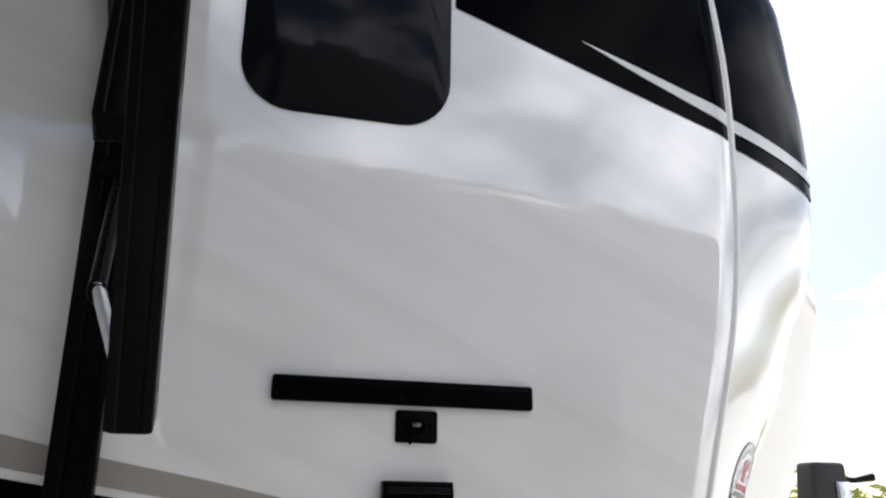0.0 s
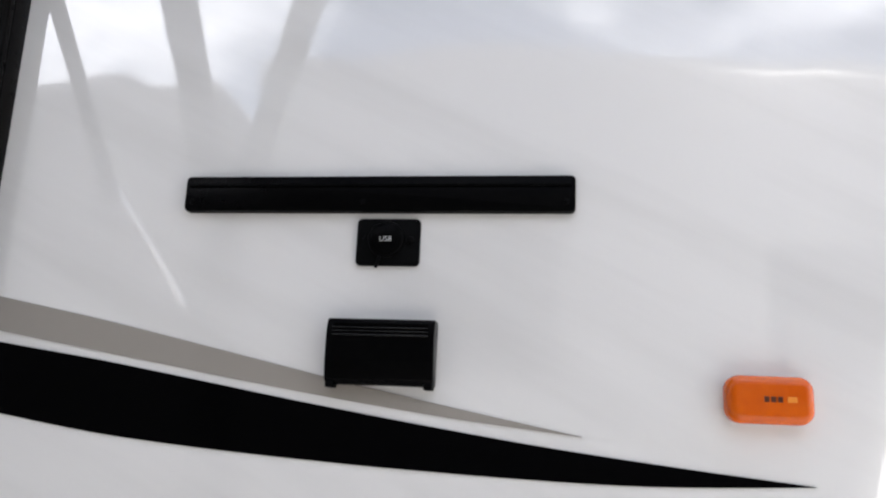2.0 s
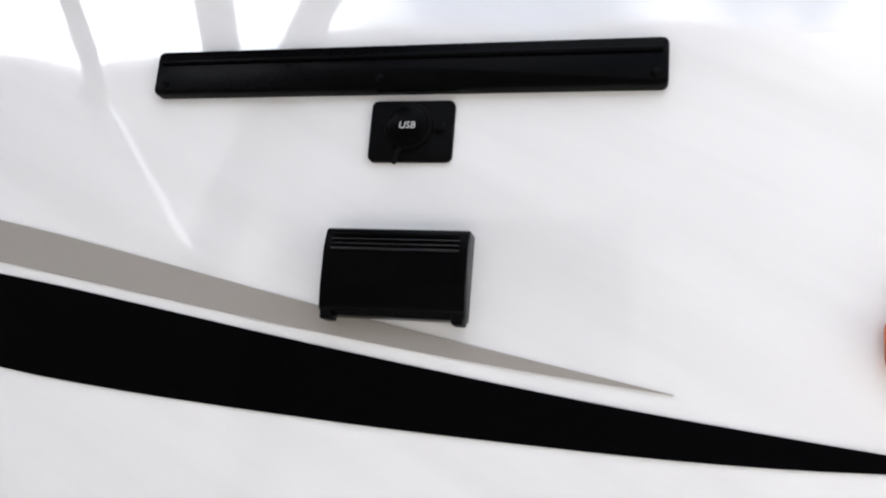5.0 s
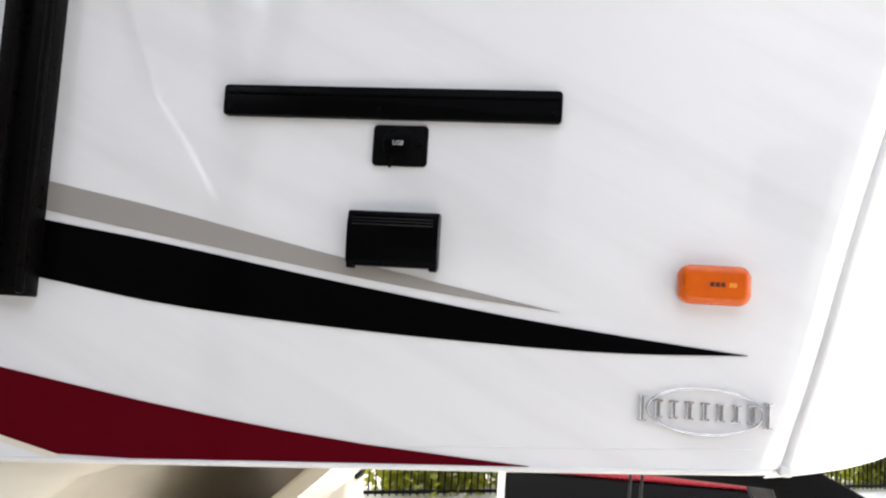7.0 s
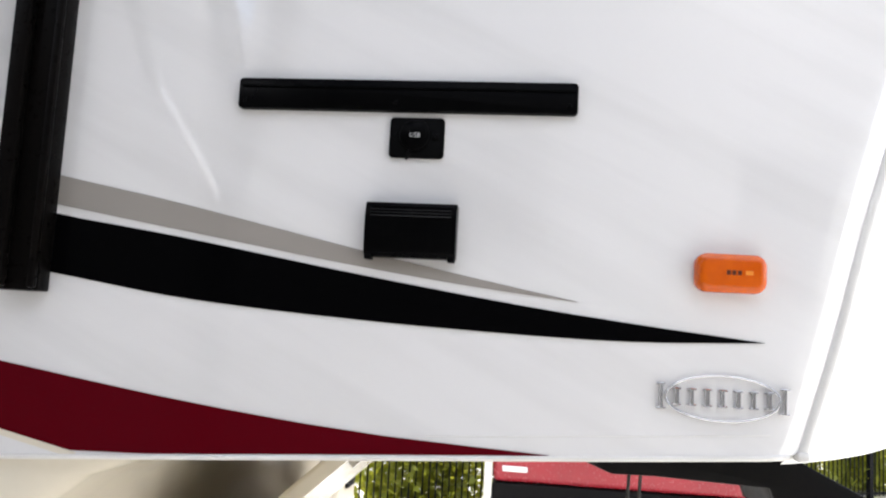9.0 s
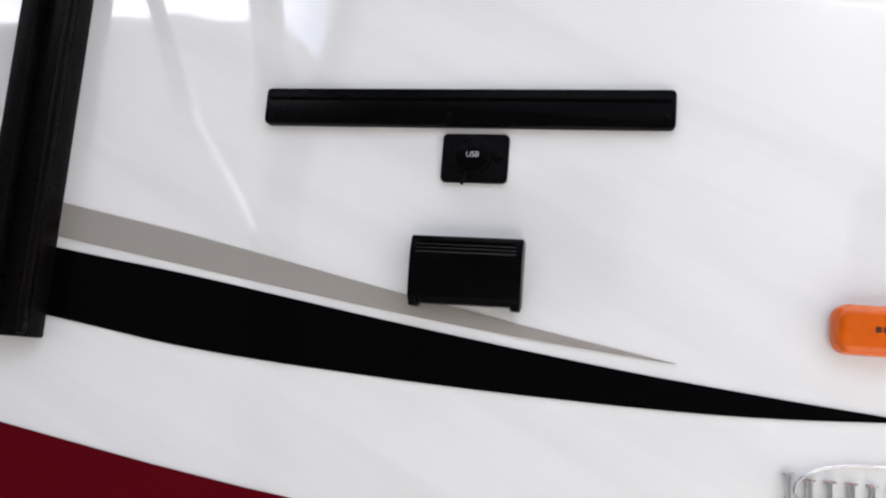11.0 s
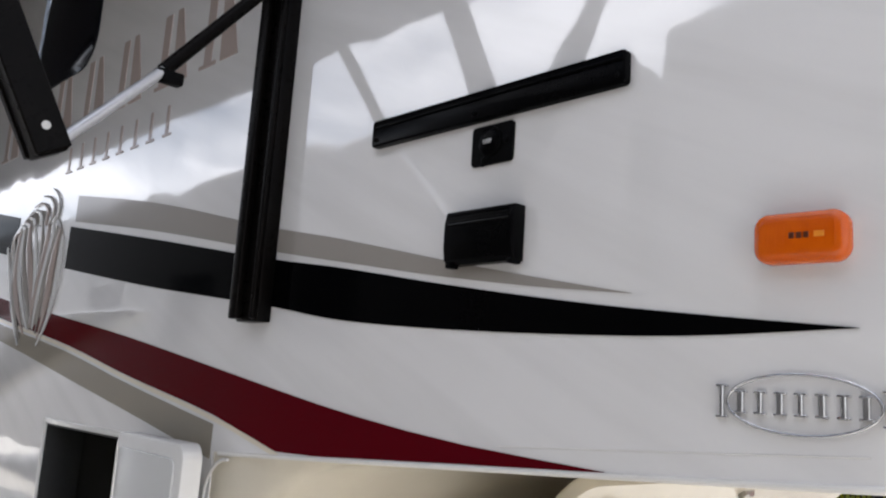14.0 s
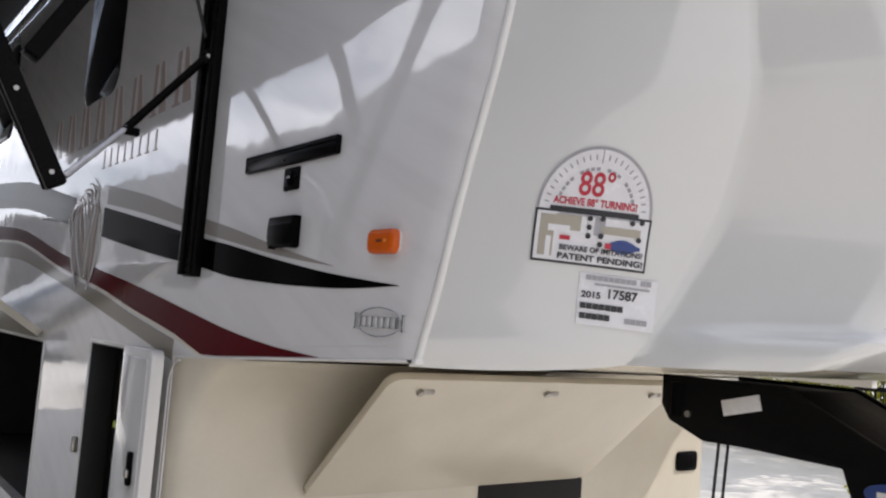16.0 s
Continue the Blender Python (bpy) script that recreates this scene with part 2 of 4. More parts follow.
def tube(points, radius, sides=10, bm=None, cap=True):
    own = bmesh.new()
    pts = [Vector(p) for p in points]
    rings = []
    up = None
    for i, p in enumerate(pts):
        d = (pts[min(i + 1, len(pts) - 1)] - pts[max(i - 1, 0)]).normalized()
        if up is None:
            up = d.orthogonal().normalized()
        up = (up - d * up.dot(d)).normalized()
        side = d.cross(up)
        r = radius[i] if isinstance(radius, (list, tuple)) else radius
        rings.append([own.verts.new(p + (up * math.cos(2 * math.pi * k / sides) + side * math.sin(2 * math.pi * k / sides)) * r) for k in range(sides)])
    for a, b in zip(rings, rings[1:]):
        for k in range(sides):
            own.faces.new((a[k], a[(k + 1) % sides], b[(k + 1) % sides], b[k]))
    if cap:
        own.faces.new(rings[0])
        own.faces.new(rings[-1])
    return join(bm, own)


def disc(cx, cz, y0, y1, r, n=28, bevel=0.0, bm=None):
    return slab([(cx + r * math.cos(2 * math.pi * k / n), cz + r * math.sin(2 * math.pi * k / n)) for k in range(n)], y0, y1, bevel, bm)


def interp(table, v):
    for (a, p), (b, q) in zip(table, table[1:]):
        if v <= b:
            t = (v - a) / (b - a)
            return p + (q - p) * max(t, 0)
    return table[-1][1]


def smooth_interp(table, v):
    """Cubic through a table of (v, value), with slopes taken from the neighbours."""
    n = len(table)
    if v <= table[0][0]:
        return table[0][1]
    for i in range(n - 1):
        (a, p), (b, q) = table[i], table[i + 1]
        if v <= b:
            h = b - a
            s0 = (q - table[i - 1][1]) / (b - table[i - 1][0]) if i else (q - p) / h
            s1 = (table[i + 2][1] - p) / (table[i + 2][0] - a) if i + 2 < n else (q - p) / h
            t = (v - a) / h
            return ((2 * t ** 3 - 3 * t * t + 1) * p + (t ** 3 - 2 * t * t + t) * h * s0
                    + (3 * t * t - 2 * t ** 3) * q + (t ** 3 - t * t) * h * s1)
    return table[-1][1]


def strip(top, bottom, x0, x1, n, y=-0.0015, back=0.0005):
    """A band between two curves z(x)."""
    xs = [x0 + (x1 - x0) * k / n for k in range(n + 1)]
    ups = [(x, smooth_interp(top, x)) for x in xs]
    lows = [(x, smooth_interp(bottom, x)) for x in xs]
    bm = bmesh.new()
    if abs(ups[-1][1] - lows[-1][1]) < 1e-4:
        lows.pop()
    for (ring_y, flip) in ((y, False),):
        vs = [bm.verts.new((x, ring_y, z)) for x, z in ups]
        ws = [bm.verts.new((x, ring_y, z)) for x, z in lows]
        for k in range(len(ups) - 1):
            if k + 1 < len(ws):
                bm.faces.new((ws[k], ws[k + 1], vs[k + 1], vs[k]))
            else:
                bm.faces.new((ws[k], vs[k + 1], vs[k]))
    ext = bmesh.ops.extrude_face_region(bm, geom=bm.faces[:])
    bmesh.ops.translate(bm, verts=[g for g in ext["geom"] if isinstance(g, bmesh.types.BMVert)], vec=(0, back - y, 0))
    return bm


# ---- ground ----
def ground():
    bm = bmesh.new()
    bmesh.ops.create_grid(bm, x_segments=40, y_segments=40, size=1)
    for v in bm.verts:
        v.co.x = math.copysign(abs(v.co.x) ** 3 * 600, v.co.x)
        v.co.y = math.copysign(abs(v.co.y) ** 3 * 600, v.co.y)
    return tagged(obj("ground", bm, GRAVEL), "pale grey gravel yard in bright sun", "ground", kind="structure")


ground()

# ---- the trailer ----
W = 2.70                   # width of the trailer
REAR, TOP = -9.0, 3.95
TRIM = [(1.40, 0.765), (1.52, 0.796), (1.66, 0.838), (1.78, 0.868), (1.90, 0.901), (2.07, 0.950), (2.20, 0.980), (2.36, 1.002), (2.54, 1.013), (2.70, 1.015), (2.86, 1.006), (3.14, 0.960), (3.5, 0.82), (3.95, 0.52)]


def bend(x, z=1.55):
    """The side wall curves in a little towards the front, and rolls over just before the corner bead."""
    roll = max(0.0, x - trim_x(z) + 0.058)
    return 0.10 * max(0.0, x - 0.4) ** 2 + 4.4 * roll ** 2


def bent(ob):
    for v in ob.data.vertices:
        v.co.y += bend(v.co.x, v.co.z)
    return ob



def trim_x(z):
    return smooth_interp(TRIM, z)


def edge_z(x):
    """Bottom edge of the overhang."""
    return 1.462 + 0.066 * x


trailer = thing("travel_trailer", (0, 0, 0), "white fifth-wheel travel trailer with black, taupe and maroon swoosh graphics", "trailer")
CORNER = -0.42             # where the lower body ends and the overhang begins
HATCH = (-1.305, -0.78, 0.62, 1.430)
BAY = (-4.40, -2.06, 0.62, 1.385)
WIN = (-0.105, 0.318, 2.512, 3.25)
WIN2 = (-1.85, -1.33, 2.44, 3.15)
WIN3 = (-4.6, -3.5, 2.55, 3.15)


def side_wall():
    """Wall with real openings: a grid of cells, of which those inside an opening are left out."""
    xs = sorted({REAR, CORNER, *BAY[:2], *HATCH[:2], *WIN[:2], *WIN2[:2], *WIN3[:2], 0.40, -6.0, -5.0, -2.8})
    bm = bmesh.new()
    t = 0.05
    holes = [HATCH, BAY, (WIN[0] + 0.03, WIN[1] - 0.03, WIN[2] + 0.03, WIN[3] - 0.03), (WIN2[0] + 0.03, WIN2[1] - 0.03, WIN2[2] + 0.03, WIN2[3] - 0.03)]
    cuts = sorted({c for h in holes for c in h[:2]} | set(xs))
    zs = sorted({c for h in holes for c in h[2:]} | {0.55, 1.75, 2.0, 2.25, 2.9, TOP})
    cache = {}

    def vert(x, y, z):
        key = (round(x, 5), y, round(z, 5))
        if key not in cache:
            cache[key] = bm.verts.new((x, y, z))
        return cache[key]
    split = 0.40
    fine = sorted({z for z in zs if z > 1.6} | {1.62 + 0.09 * k for k in range(26) if 1.62 + 0.09 * k < TOP - 0.03})
    for a, b in zip(cuts, cuts[1:]):
        low = a >= CORNER - 1e-6
        rows = fine if low else zs
        for c, d in zip(rows, rows[1:]):
            cx, cz = (a + b) / 2, (c + d) / 2
            if any(h[0] < cx < h[1] and h[2] < cz < h[3] for h in holes):
                continue
            bm.faces.new((vert(a, 0, c), vert(b, 0, c), vert(b, 0, d), vert(a, 0, d)))
        if low:
            bm.faces.new((vert(a, 0, edge_z(a)), vert(b, 0, edge_z(b)), vert(b, 0, rows[0]), vert(a, 0, rows[0])))
    # from there the columns fan out to the raked corner bead
    shares = [k / 12 * 0.84 for k in range(12)] + [0.84 + 0.16 * k / 10 for k in range(11)]
    for g, h in zip(shares, shares[1:]):
        for row, z in enumerate([None] + fine[:-1]):
            quad = []
            for f, zz in ((g, z), (h, z), (h, fine[row]), (g, fine[row])):
                if zz is None:
                    x = split + (trim_x(1.515) - split) * f
                    quad.append(vert(x, 0, edge_z(x)))
                else:
                    quad.append(vert(split + (trim_x(zz) - split) * f, 0, zz))
            bm.faces.new(quad)
    bmesh.ops.remove_doubles(bm, verts=bm.verts, dist=1e-5)
    ext = bmesh.ops.extrude_face_region(bm, geom=bm.faces[:])
    bmesh.ops.translate(bm, verts=[g for g in ext["geom"] if isinstance(g, bmesh.types.BMVert)], vec=(0, t, 0))
    return bent(part("side_wall", bm, GELCOAT, trailer, "glossy white gelcoat side wall"))


side_wall()


def cap_point(z, s):
    """Front cap: s from 0 at the corner bead over the long crease at 0.6 to 1 at the middle of the front."""
    x0 = trim_x(z)
    b0 = bend(x0, z)
    crease = smooth_interp([(1.5, 0.335), (1.58, 0.358), (1.69, 0.388), (1.83, 0.405), (1.93, 0.388), (2.035, 0.362), (2.1, 0.342), (2.2, 0.31), (2.3, 0.26), (2.45, 0.20), (2.6, 0.19), (2.9, 0.20), (3.2, 0.22), (4.0, 0.6)], z)
    reach = smooth_interp([(1.5, 0.287), (1.54, 0.287), (1.69, 0.294), (1.83, 0.320), (1.93, 0.337), (2.035, 0.348), (2.1, 0.340), (2.2, 0.330), (2.3, 0.335), (2.45, 0.323), (2.6, 0.316), (2.9, 0.318), (3.2, 0.33), (4.0, 0.34)], z)
    nose = max(0.0, smooth_interp([(1.5, 0.27), (1.55, 0.30), (1.69, 0.34), (1.83, 0.335), (1.93, 0.29), (2.035, 0.235), (2.1, 0.215), (2.2, 0.18), (2.3, 0.11), (2.42, 0.025), (2.5, 0.0), (4.0, 0.0)], z))
    if s < 0.6:
        f = s / 0.6
        y = b0 + (crease - b0) * f
        x = reach * (1 - (1 - 0.85 * f) ** 1.6) / (1 - 0.15 ** 1.6)
    else:
        # beyond the crease the nose juts forward, then rounds over into the front
        a0 = radians(72 - 38 * min(nose / 0.10, 1.0))
        u = (s - 0.6) / 0.4
        round_r = 0.11
        go = nose * min(u / 0.3, 1.0)
        x, y = reach + go * math.cos(a0), crease + go * math.sin(a0)
        a1 = a0 + (radians(88) - a0) * min(max((u - 0.3) / 0.35, 0.0), 1.0)
        x += round_r * (math.sin(a1) - math.sin(a0))
        y += round_r * (math.cos(a0) - math.cos(a1))
        if u > 0.65:
            y += (W / 2 - y) * (u - 0.65) / 0.35
            x += 0.03 * math.sin(math.pi / 2 * (u - 0.65) / 0.35)
        if z < 1.60:                  # a lip runs round the foot of the nose
            flare = min((1.60 - z) / 0.035, 1.0)
            x += 0.030 * flare * flare * (3 - 2 * flare) * min(u / 0.12, 1.0)
    if z < 1.56:                      # the lower lip turns under
        x -= 0.022 * ((1.56 - z) / 0.06) ** 2
    return x0 + x, y


def cap_rise(s):
    """The foot of the cap rises a little from the corner to the nose."""
    return 0.055 * min(s / 0.8, 1.0) ** 1.7


def front_cap():
    bm = bmesh.new()
    zs = [1.50, 1.512, 1.53, 1.55, 1.57, 1.585, 1.60, 1.62] + [1.62 + 0.045 * k for k in range(1, 51)]
    n = 90
    rings = []
    for z in zs:
        half = [cap_point(z, k / n) for k in range(n + 1)]
        foot = max(0.0, 1 - (z - 1.5) / 0.25)
        half = [(x, y, z + foot * cap_rise(k / n)) for k, (x, y) in enumerate(half)]
        line = half + [(x, W - y, h) for x, y, h in reversed(half[:-1])]
        rings.append([bm.verts.new(p) for p in line])
    for a, b in zip(rings, rings[1:]):
        for k in range(len(a) - 1):
            bm.faces.new((a[k], a[k + 1], b[k + 1], b[k]))
    return part("front_cap", bm, CAPWHITE, trailer, "white moulded fibreglass front cap", True)


cap_ob = front_cap()


def cap_decals():
    """The black upper field and silver stripe go on round the cap, a hair proud of it."""
    def field(z_low, z_high, material, name, label, s1=1.0, off=0.002, n=40):
        bm = bmesh.new()
        cols = []
        m = 14
        for k in range(n + 1):
            s = 0.004 + (s1 - 0.004) * k / n
            col = []
            for j in range(m + 1):
                # the edge keeps falling round the corner
                x, y = cap_point(2.5, s)
                za, zb = z_low(x, y), z_high(x, y)
                z = za + (zb - za) * j / m
                x, y = cap_point(z, s)
                col.append(bm.verts.new((x + off, y - off, z)))
            cols.append(col)
        for a, b in zip(cols, cols[1:]):
            for j in range(m):
                bm.faces.new((a[j], b[j], b[j + 1], a[j + 1]))
        return part(name, bm, material, trailer, label, True)

    def fall(x, y):
        d = math.hypot(x - 1.0, y)
        return 2.597 - 0.15 * min(d, 0.5) + 0.12 * max(d - 0.5, 0)
    field(lambda x, y: fall(x, y), lambda x, y: 3.80, BLACK_GLOSS, "black_cap_field", "gloss black upper field of the cap")
    field(lambda x, y: fall(x, y) + 0.040, lambda x, y: fall(x, y) + 0.073, STRIPE, "silver_cap_stripe", "silver stripe on the cap", 0.75, 0.004)


cap_decals()


def corner_bead():
    zs = [edge_z(0.79) - 0.004 + 0.04 * k for k in range(60)]
    bm = tube([(trim_x(z) + 0.002, bend(trim_x(z), z) + 0.002, z) for z in zs], 0.0085, 12)
    part("corner_bead", bm, WHITE_TRIM, trailer, "white rounded corner bead with sealant", True)
    z = edge_z(0.79)
    part("bead_end_cap", box(0.787, 0.805, 0.020, 0.042, z - 0.010, z + 0.004, 0.005), WHITE_TRIM, trailer, "white plastic end cap of the bead")


corner_bead()


def bottom_rail():
    bm = bmesh.new()
    prof = [(-0.0005, 0.001), (-0.003, -0.001), (-0.003, -0.004), (0.0, -0.007), (0.03, -0.007), (0.03, 0.001)]
    rings = []
    for x in (CORNER + 0.02, 0.2, 0.4, 0.5, 0.6, 0.7, 0.72, 0.735, 0.75, 0.765, 0.778):
        rings.append([bm.verts.new((x, y, edge_z(x) + z)) for y, z in prof])
    for a, b in zip(rings, rings[1:]):
        for k in range(len(prof)):
            bm.faces.new((a[k], a[(k + 1) % len(prof)], b[(k + 1) % len(prof)], b[k]))
    bent(part("bottom_rail", bm, WHITE_TRIM, trailer, "white folded bottom edge of the overhang"))


bottom_rail()
bent(part("seam_line", tube([(0.30 + 0.05 * k, -0.0003, edge_z(0.30 + 0.05 * k) + 0.026) for k in range(10)], 0.0009, 6), WHITE_TRIM, trailer, "", True))


def underside():
    bm = bmesh.new()
    near = [(x, 0.012 + bend(x), edge_z(min(x, 0.76))) for x in (CORNER, 0.0, 0.4, 0.6, 0.74)]
    near += [(x - 0.012, y + 0.006, edge_z(0.76) + cap_rise(k / 30)) for k, (x, y) in enumerate(cap_point(1.506, k / 30) for k in range(31))]
    line = near + [(x, W - y, h) for x, y, h in reversed(near[:-1])]
    for z in (0.0, 0.03):
        rim = [bm.verts.new((x, y, h - 0.002 + z)) for x, y, h in line]
        for k in range(len(rim) // 2):
            bm.faces.new(list(dict.fromkeys((rim[k], rim[k + 1], rim[-k - 2], rim[-k - 1]))))
    part("underside", bm, BEIGE, trailer, "cream underside of the overhang")


underside()


def lower_front():
    """Lower front wall with rounded outer corners and a cove under the overhang."""
    bm = bmesh.new()
    prof = [(0.0, 0.55), (0.0, 1.12), (0.01, 1.20), (0.035, 1.28), (0.08, 1.355), (0.15, 1.41), (0.24, 1.44), (0.34, 1.452)]
    r = 0.07
    plan = [(-0.06, 0.0)]
    for k in range(9):
        a = radians(90 * k / 8)
        plan.append((-r + r * math.sin(a), r - r * math.cos(a)))
    plan += [(0, y) for y in (0.2, 0.5, 1.22, 1.9, 2.2)]
    for k in range(9):
        a = radians(90 - 90 * k / 8)
        plan.append((-r + r * math.sin(a), W - r + r * math.cos(a)))
    rings = []
    for px, py in plan:
        share = max(0.0, min(1.0, (px + r) / r))
        rings.append([bm.verts.new((CORNER + 0.06 + px + dx * share, py + 0.003, z)) for dx, z in prof])
    for a, b in zip(rings, rings[1:]):
        for k in range(len(prof) - 1):
            bm.faces.new((a[k], b[k], b[k + 1], a[k + 1]))
    part("lower_front_wall", bm, BEIGE, trailer, "cream moulded lower front wall with rounded corner", True)
    # sloped compartment front under the overhang: a thick rounded plate
    y0, y1, run = 0.45, 1.80, 0.64
    bm = slab(rounded(y0, y1, 0.0, run, 0.045, 6), -0.016, 0.016, 0.010)
    slope = Matrix(((0, 0.679, 0.734, -0.365), (1, 0, 0, 0), (0, -0.734, 0.679, 1.00), (0, 0, 0, 1)))
    bmesh.ops.transform(bm, matrix=slope, verts=bm.verts[:])
    part("sloped_compartment_front", bm, BEIGE, trailer, "cream sloped compartment front with three bolts", True)
    for y in (0.58, 1.12, 1.68):
        bm = tube([(0.062, y, 1.398), (0.069, y, 1.391)], 0.022, 10)
        tube([(0.062, y, 1.398), (0.084, y, 1.376)], 0.012, 6, bm)
        box(0.060, 0.082, y + 0.012, y + 0.055, 1.374, 1.398, 0.005, 2, bm)
        part("bolt", bm, STEEL, trailer, "rusty steel hinge bolt")
    # Solid near-black box paints the shade of an open compartment.
    part("vent_opening", box(-0.367, -0.35, 1.22, 1.80, 0.60, 0.990, 0.01), DARK, trailer, "near-black box painting the shade of an open compartment below the slope")
    bm = box(-0.372, -0.345, 2.45, 2.61, 0.985, 1.075, 0.02)
    part("latch", bm, BLACK_PLASTIC, trailer, "black plastic latch")


lower_front()


def shell():
    bm = box(REAR, 0.45, 0.06, W, TOP - 0.02, TOP)
    part("roof", bm, RV_DIM, trailer)
    bm = box(REAR, 0.45, W - 0.05, W, 1.46, TOP - 0.025)
    part("far_wall", bm, GELCOAT, trailer)
    bm = box(REAR, CORNER - 0.01, W - 0.05, W - 0.003, 0.55, 1.455)
    part("far_skirt", bm, GELCOAT, trailer)
    bm = box(REAR, REAR + 0.05, 0.055, W - 0.055, 0.55, TOP - 0.025)
    part("rear_wall", bm, GELCOAT, trailer)
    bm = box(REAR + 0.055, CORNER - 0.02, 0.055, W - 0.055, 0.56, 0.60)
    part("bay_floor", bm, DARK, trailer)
    # Near-black inner walls added to block light and keep the bays dark.
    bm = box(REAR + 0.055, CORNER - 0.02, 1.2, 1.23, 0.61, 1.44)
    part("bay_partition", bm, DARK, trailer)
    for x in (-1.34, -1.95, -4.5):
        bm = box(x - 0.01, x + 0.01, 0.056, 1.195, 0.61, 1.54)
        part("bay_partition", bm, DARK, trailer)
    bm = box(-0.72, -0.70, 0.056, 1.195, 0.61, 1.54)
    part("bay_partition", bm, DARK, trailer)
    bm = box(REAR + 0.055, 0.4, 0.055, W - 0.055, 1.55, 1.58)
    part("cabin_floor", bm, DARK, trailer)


shell()


# graphics on the wall
BLACK_TOP = [(-9, 2.6), (-3, 2.22), (-1.8, 2.035), (-1.33, 1.96), (-0.8, 1.878), (-0.274, 1.793), (-0.072, 1.765), (0.186, 1.724), (0.427, 1.690), (0.579, 1.673), (0.742, 1.6575)]
BLACK_LOW = [(-9, 2.4), (-3, 2.07), (-1.8, 1.91), (-1.33, 1.842), (-0.8, 1.768), (-0.27, 1.706), (-0.065, 1.678), (0.191, 1.660), (0.429, 1.651), (0.580, 1.650), (0.742, 1.6572)]
GREY_TOP = [(-1.4, 2.06), (-0.8, 1.963), (-0.277, 1.852), (-0.076, 1.814), (0.184, 1.759), (0.34, 1.728), (0.495, 1.6995)]
GREY_LOW = [(-1.4, 1.985), (-0.8, 1.897), (-0.273, 1.807), (-0.073, 1.775), (0.186, 1.735), (0.348, 1.714), (0.495, 1.699)]
RED_TOP = [(-9, 2.3), (-3, 1.96), (-1.9, 1.785), (-1.379, 1.718), (-0.875, 1.654), (-0.290, 1.568), (-0.045, 1.533), (0.206, 1.507), (0.465, 1.494)]
RED_LOW = [(-9, 2.1), (-3, 1.89), (-1.9, 1.724), (-1.226, 1.631), (-0.851, 1.566), (-0.426, 1.501), (-0.19, 1.4515), (-0.1, 1.457), (0.2, 1.477), (0.465, 1.4935)]
GOLD_TOP = [(-9, 2.09), (-3, 1.872), (-1.9, 1.706), (-1.226, 1.614), (-0.851, 1.549), (-0.425, 1.484)]
GOLD_LOW = [(-9, 1.95), (-3, 1.79), (-1.89, 1.655), (-1.08, 1.527), (-0.7, 1.466), (-0.425, 1.419)]


def graphics():
    bent(part("black_swoosh", strip(BLACK_TOP, BLACK_LOW, -1.33, 0.742, 60), BLACK_GLOSS, trailer, "gloss black tapering swoosh"))
    part("black_swoosh", strip(BLACK_TOP, BLACK_LOW, -8.5, -1.78, 20), BLACK_GLOSS, trailer, "gloss black swoosh behind the emblem")
    bent(part("taupe_swoosh", strip(GREY_TOP, GREY_LOW, -1.30, 0.495, 50), TAUPE, trailer, "taupe swoosh that tapers to a point"))
    bent(part("maroon_swoosh", strip(RED_TOP, RED_LOW, -8.5, 0.465, 80), RED, trailer, "maroon swoosh along the bottom edge"))
    part("tan_swoosh", strip(GOLD_TOP, GOLD_LOW, -8.5, -0.43, 50), GOLD, trailer, "tan swoosh below the maroon one")
    up = [(x, z - 0.002) for x, z in RED_LOW[:7]]
    lo = [(x, z - 0.011) for x, z in RED_LOW[:7]]
    part("cream_pinstripe", strip(up, lo, -8.5, -0.2, 50, -0.001), CREAM, trailer, "cream pinstripe")
    # black upper field, with a falling lower edge, and the silver wedge in it
    line = [(0.309, 2.808), (0.621, 2.706), (0.80, 2.654), (1.02, 2.598)]
    rows = 24
    bm = bmesh.new()
    cols = []
    for k in range(31):
        f = k / 20 * 0.86 if k < 20 else 0.86 + 0.14 * (k - 20) / 10
        zl = smooth_interp(line, 0.328 + (1.005 - 0.328) * f)
        col = []
        for j in range(rows + 1):
            z = zl + (3.8 - zl) * j / rows
            col.append(bm.verts.new((0.328 + (trim_x(z) - 0.012 - 0.328) * f, -0.0015, z)))
        cols.append(col)
    for a, b in zip(cols, cols[1:]):
        for j in range(rows):
            bm.faces.new((a[j], b[j], b[j + 1], a[j + 1]))
    bent(part("black_upper_field", bm, BLACK_GLOSS, trailer, "gloss black upper wall field"))
    outline = [(-0.112, 2.936), (-0.112, 3.8), (-2.6, 3.8), (-0.26, 2.985)]
    part("black_upper_field", slab(outline, -0.0015, 0.0005), BLACK_GLOSS, trailer, "gloss black upper wall field")
    outline = [(-0.11, 3.262), (0.325, 3.262), (0.325, 3.8), (-0.11, 3.8)]
    part("black_upper_field", slab(outline, -0.0015, 0.0005), BLACK_GLOSS, trailer, "gloss black upper wall field")
    upper = [(0.622, 2.774), (0.75, 2.738), (0.88, 2.702), (1.0, 2.672)]
    lower = [(0.622, 2.7739), (0.75, 2.722), (0.88, 2.676), (1.0, 2.637)]
    bent(part("silver_wedge", strip(upper, lower, 0.622, 1.0, 24, -0.004, -0.0018), STRIPE, trailer, "silver wedge stripe"))


graphics()


def window(b, r):
    frame_ob = part("window", slab(rounded(*b, r, 8), -0.004, 0.012, 0.001), GLASS, trailer, "dark tinted frameless window with rounded corners")
    return frame_ob


window(WIN, 0.105)
window(WIN2, 0.11)
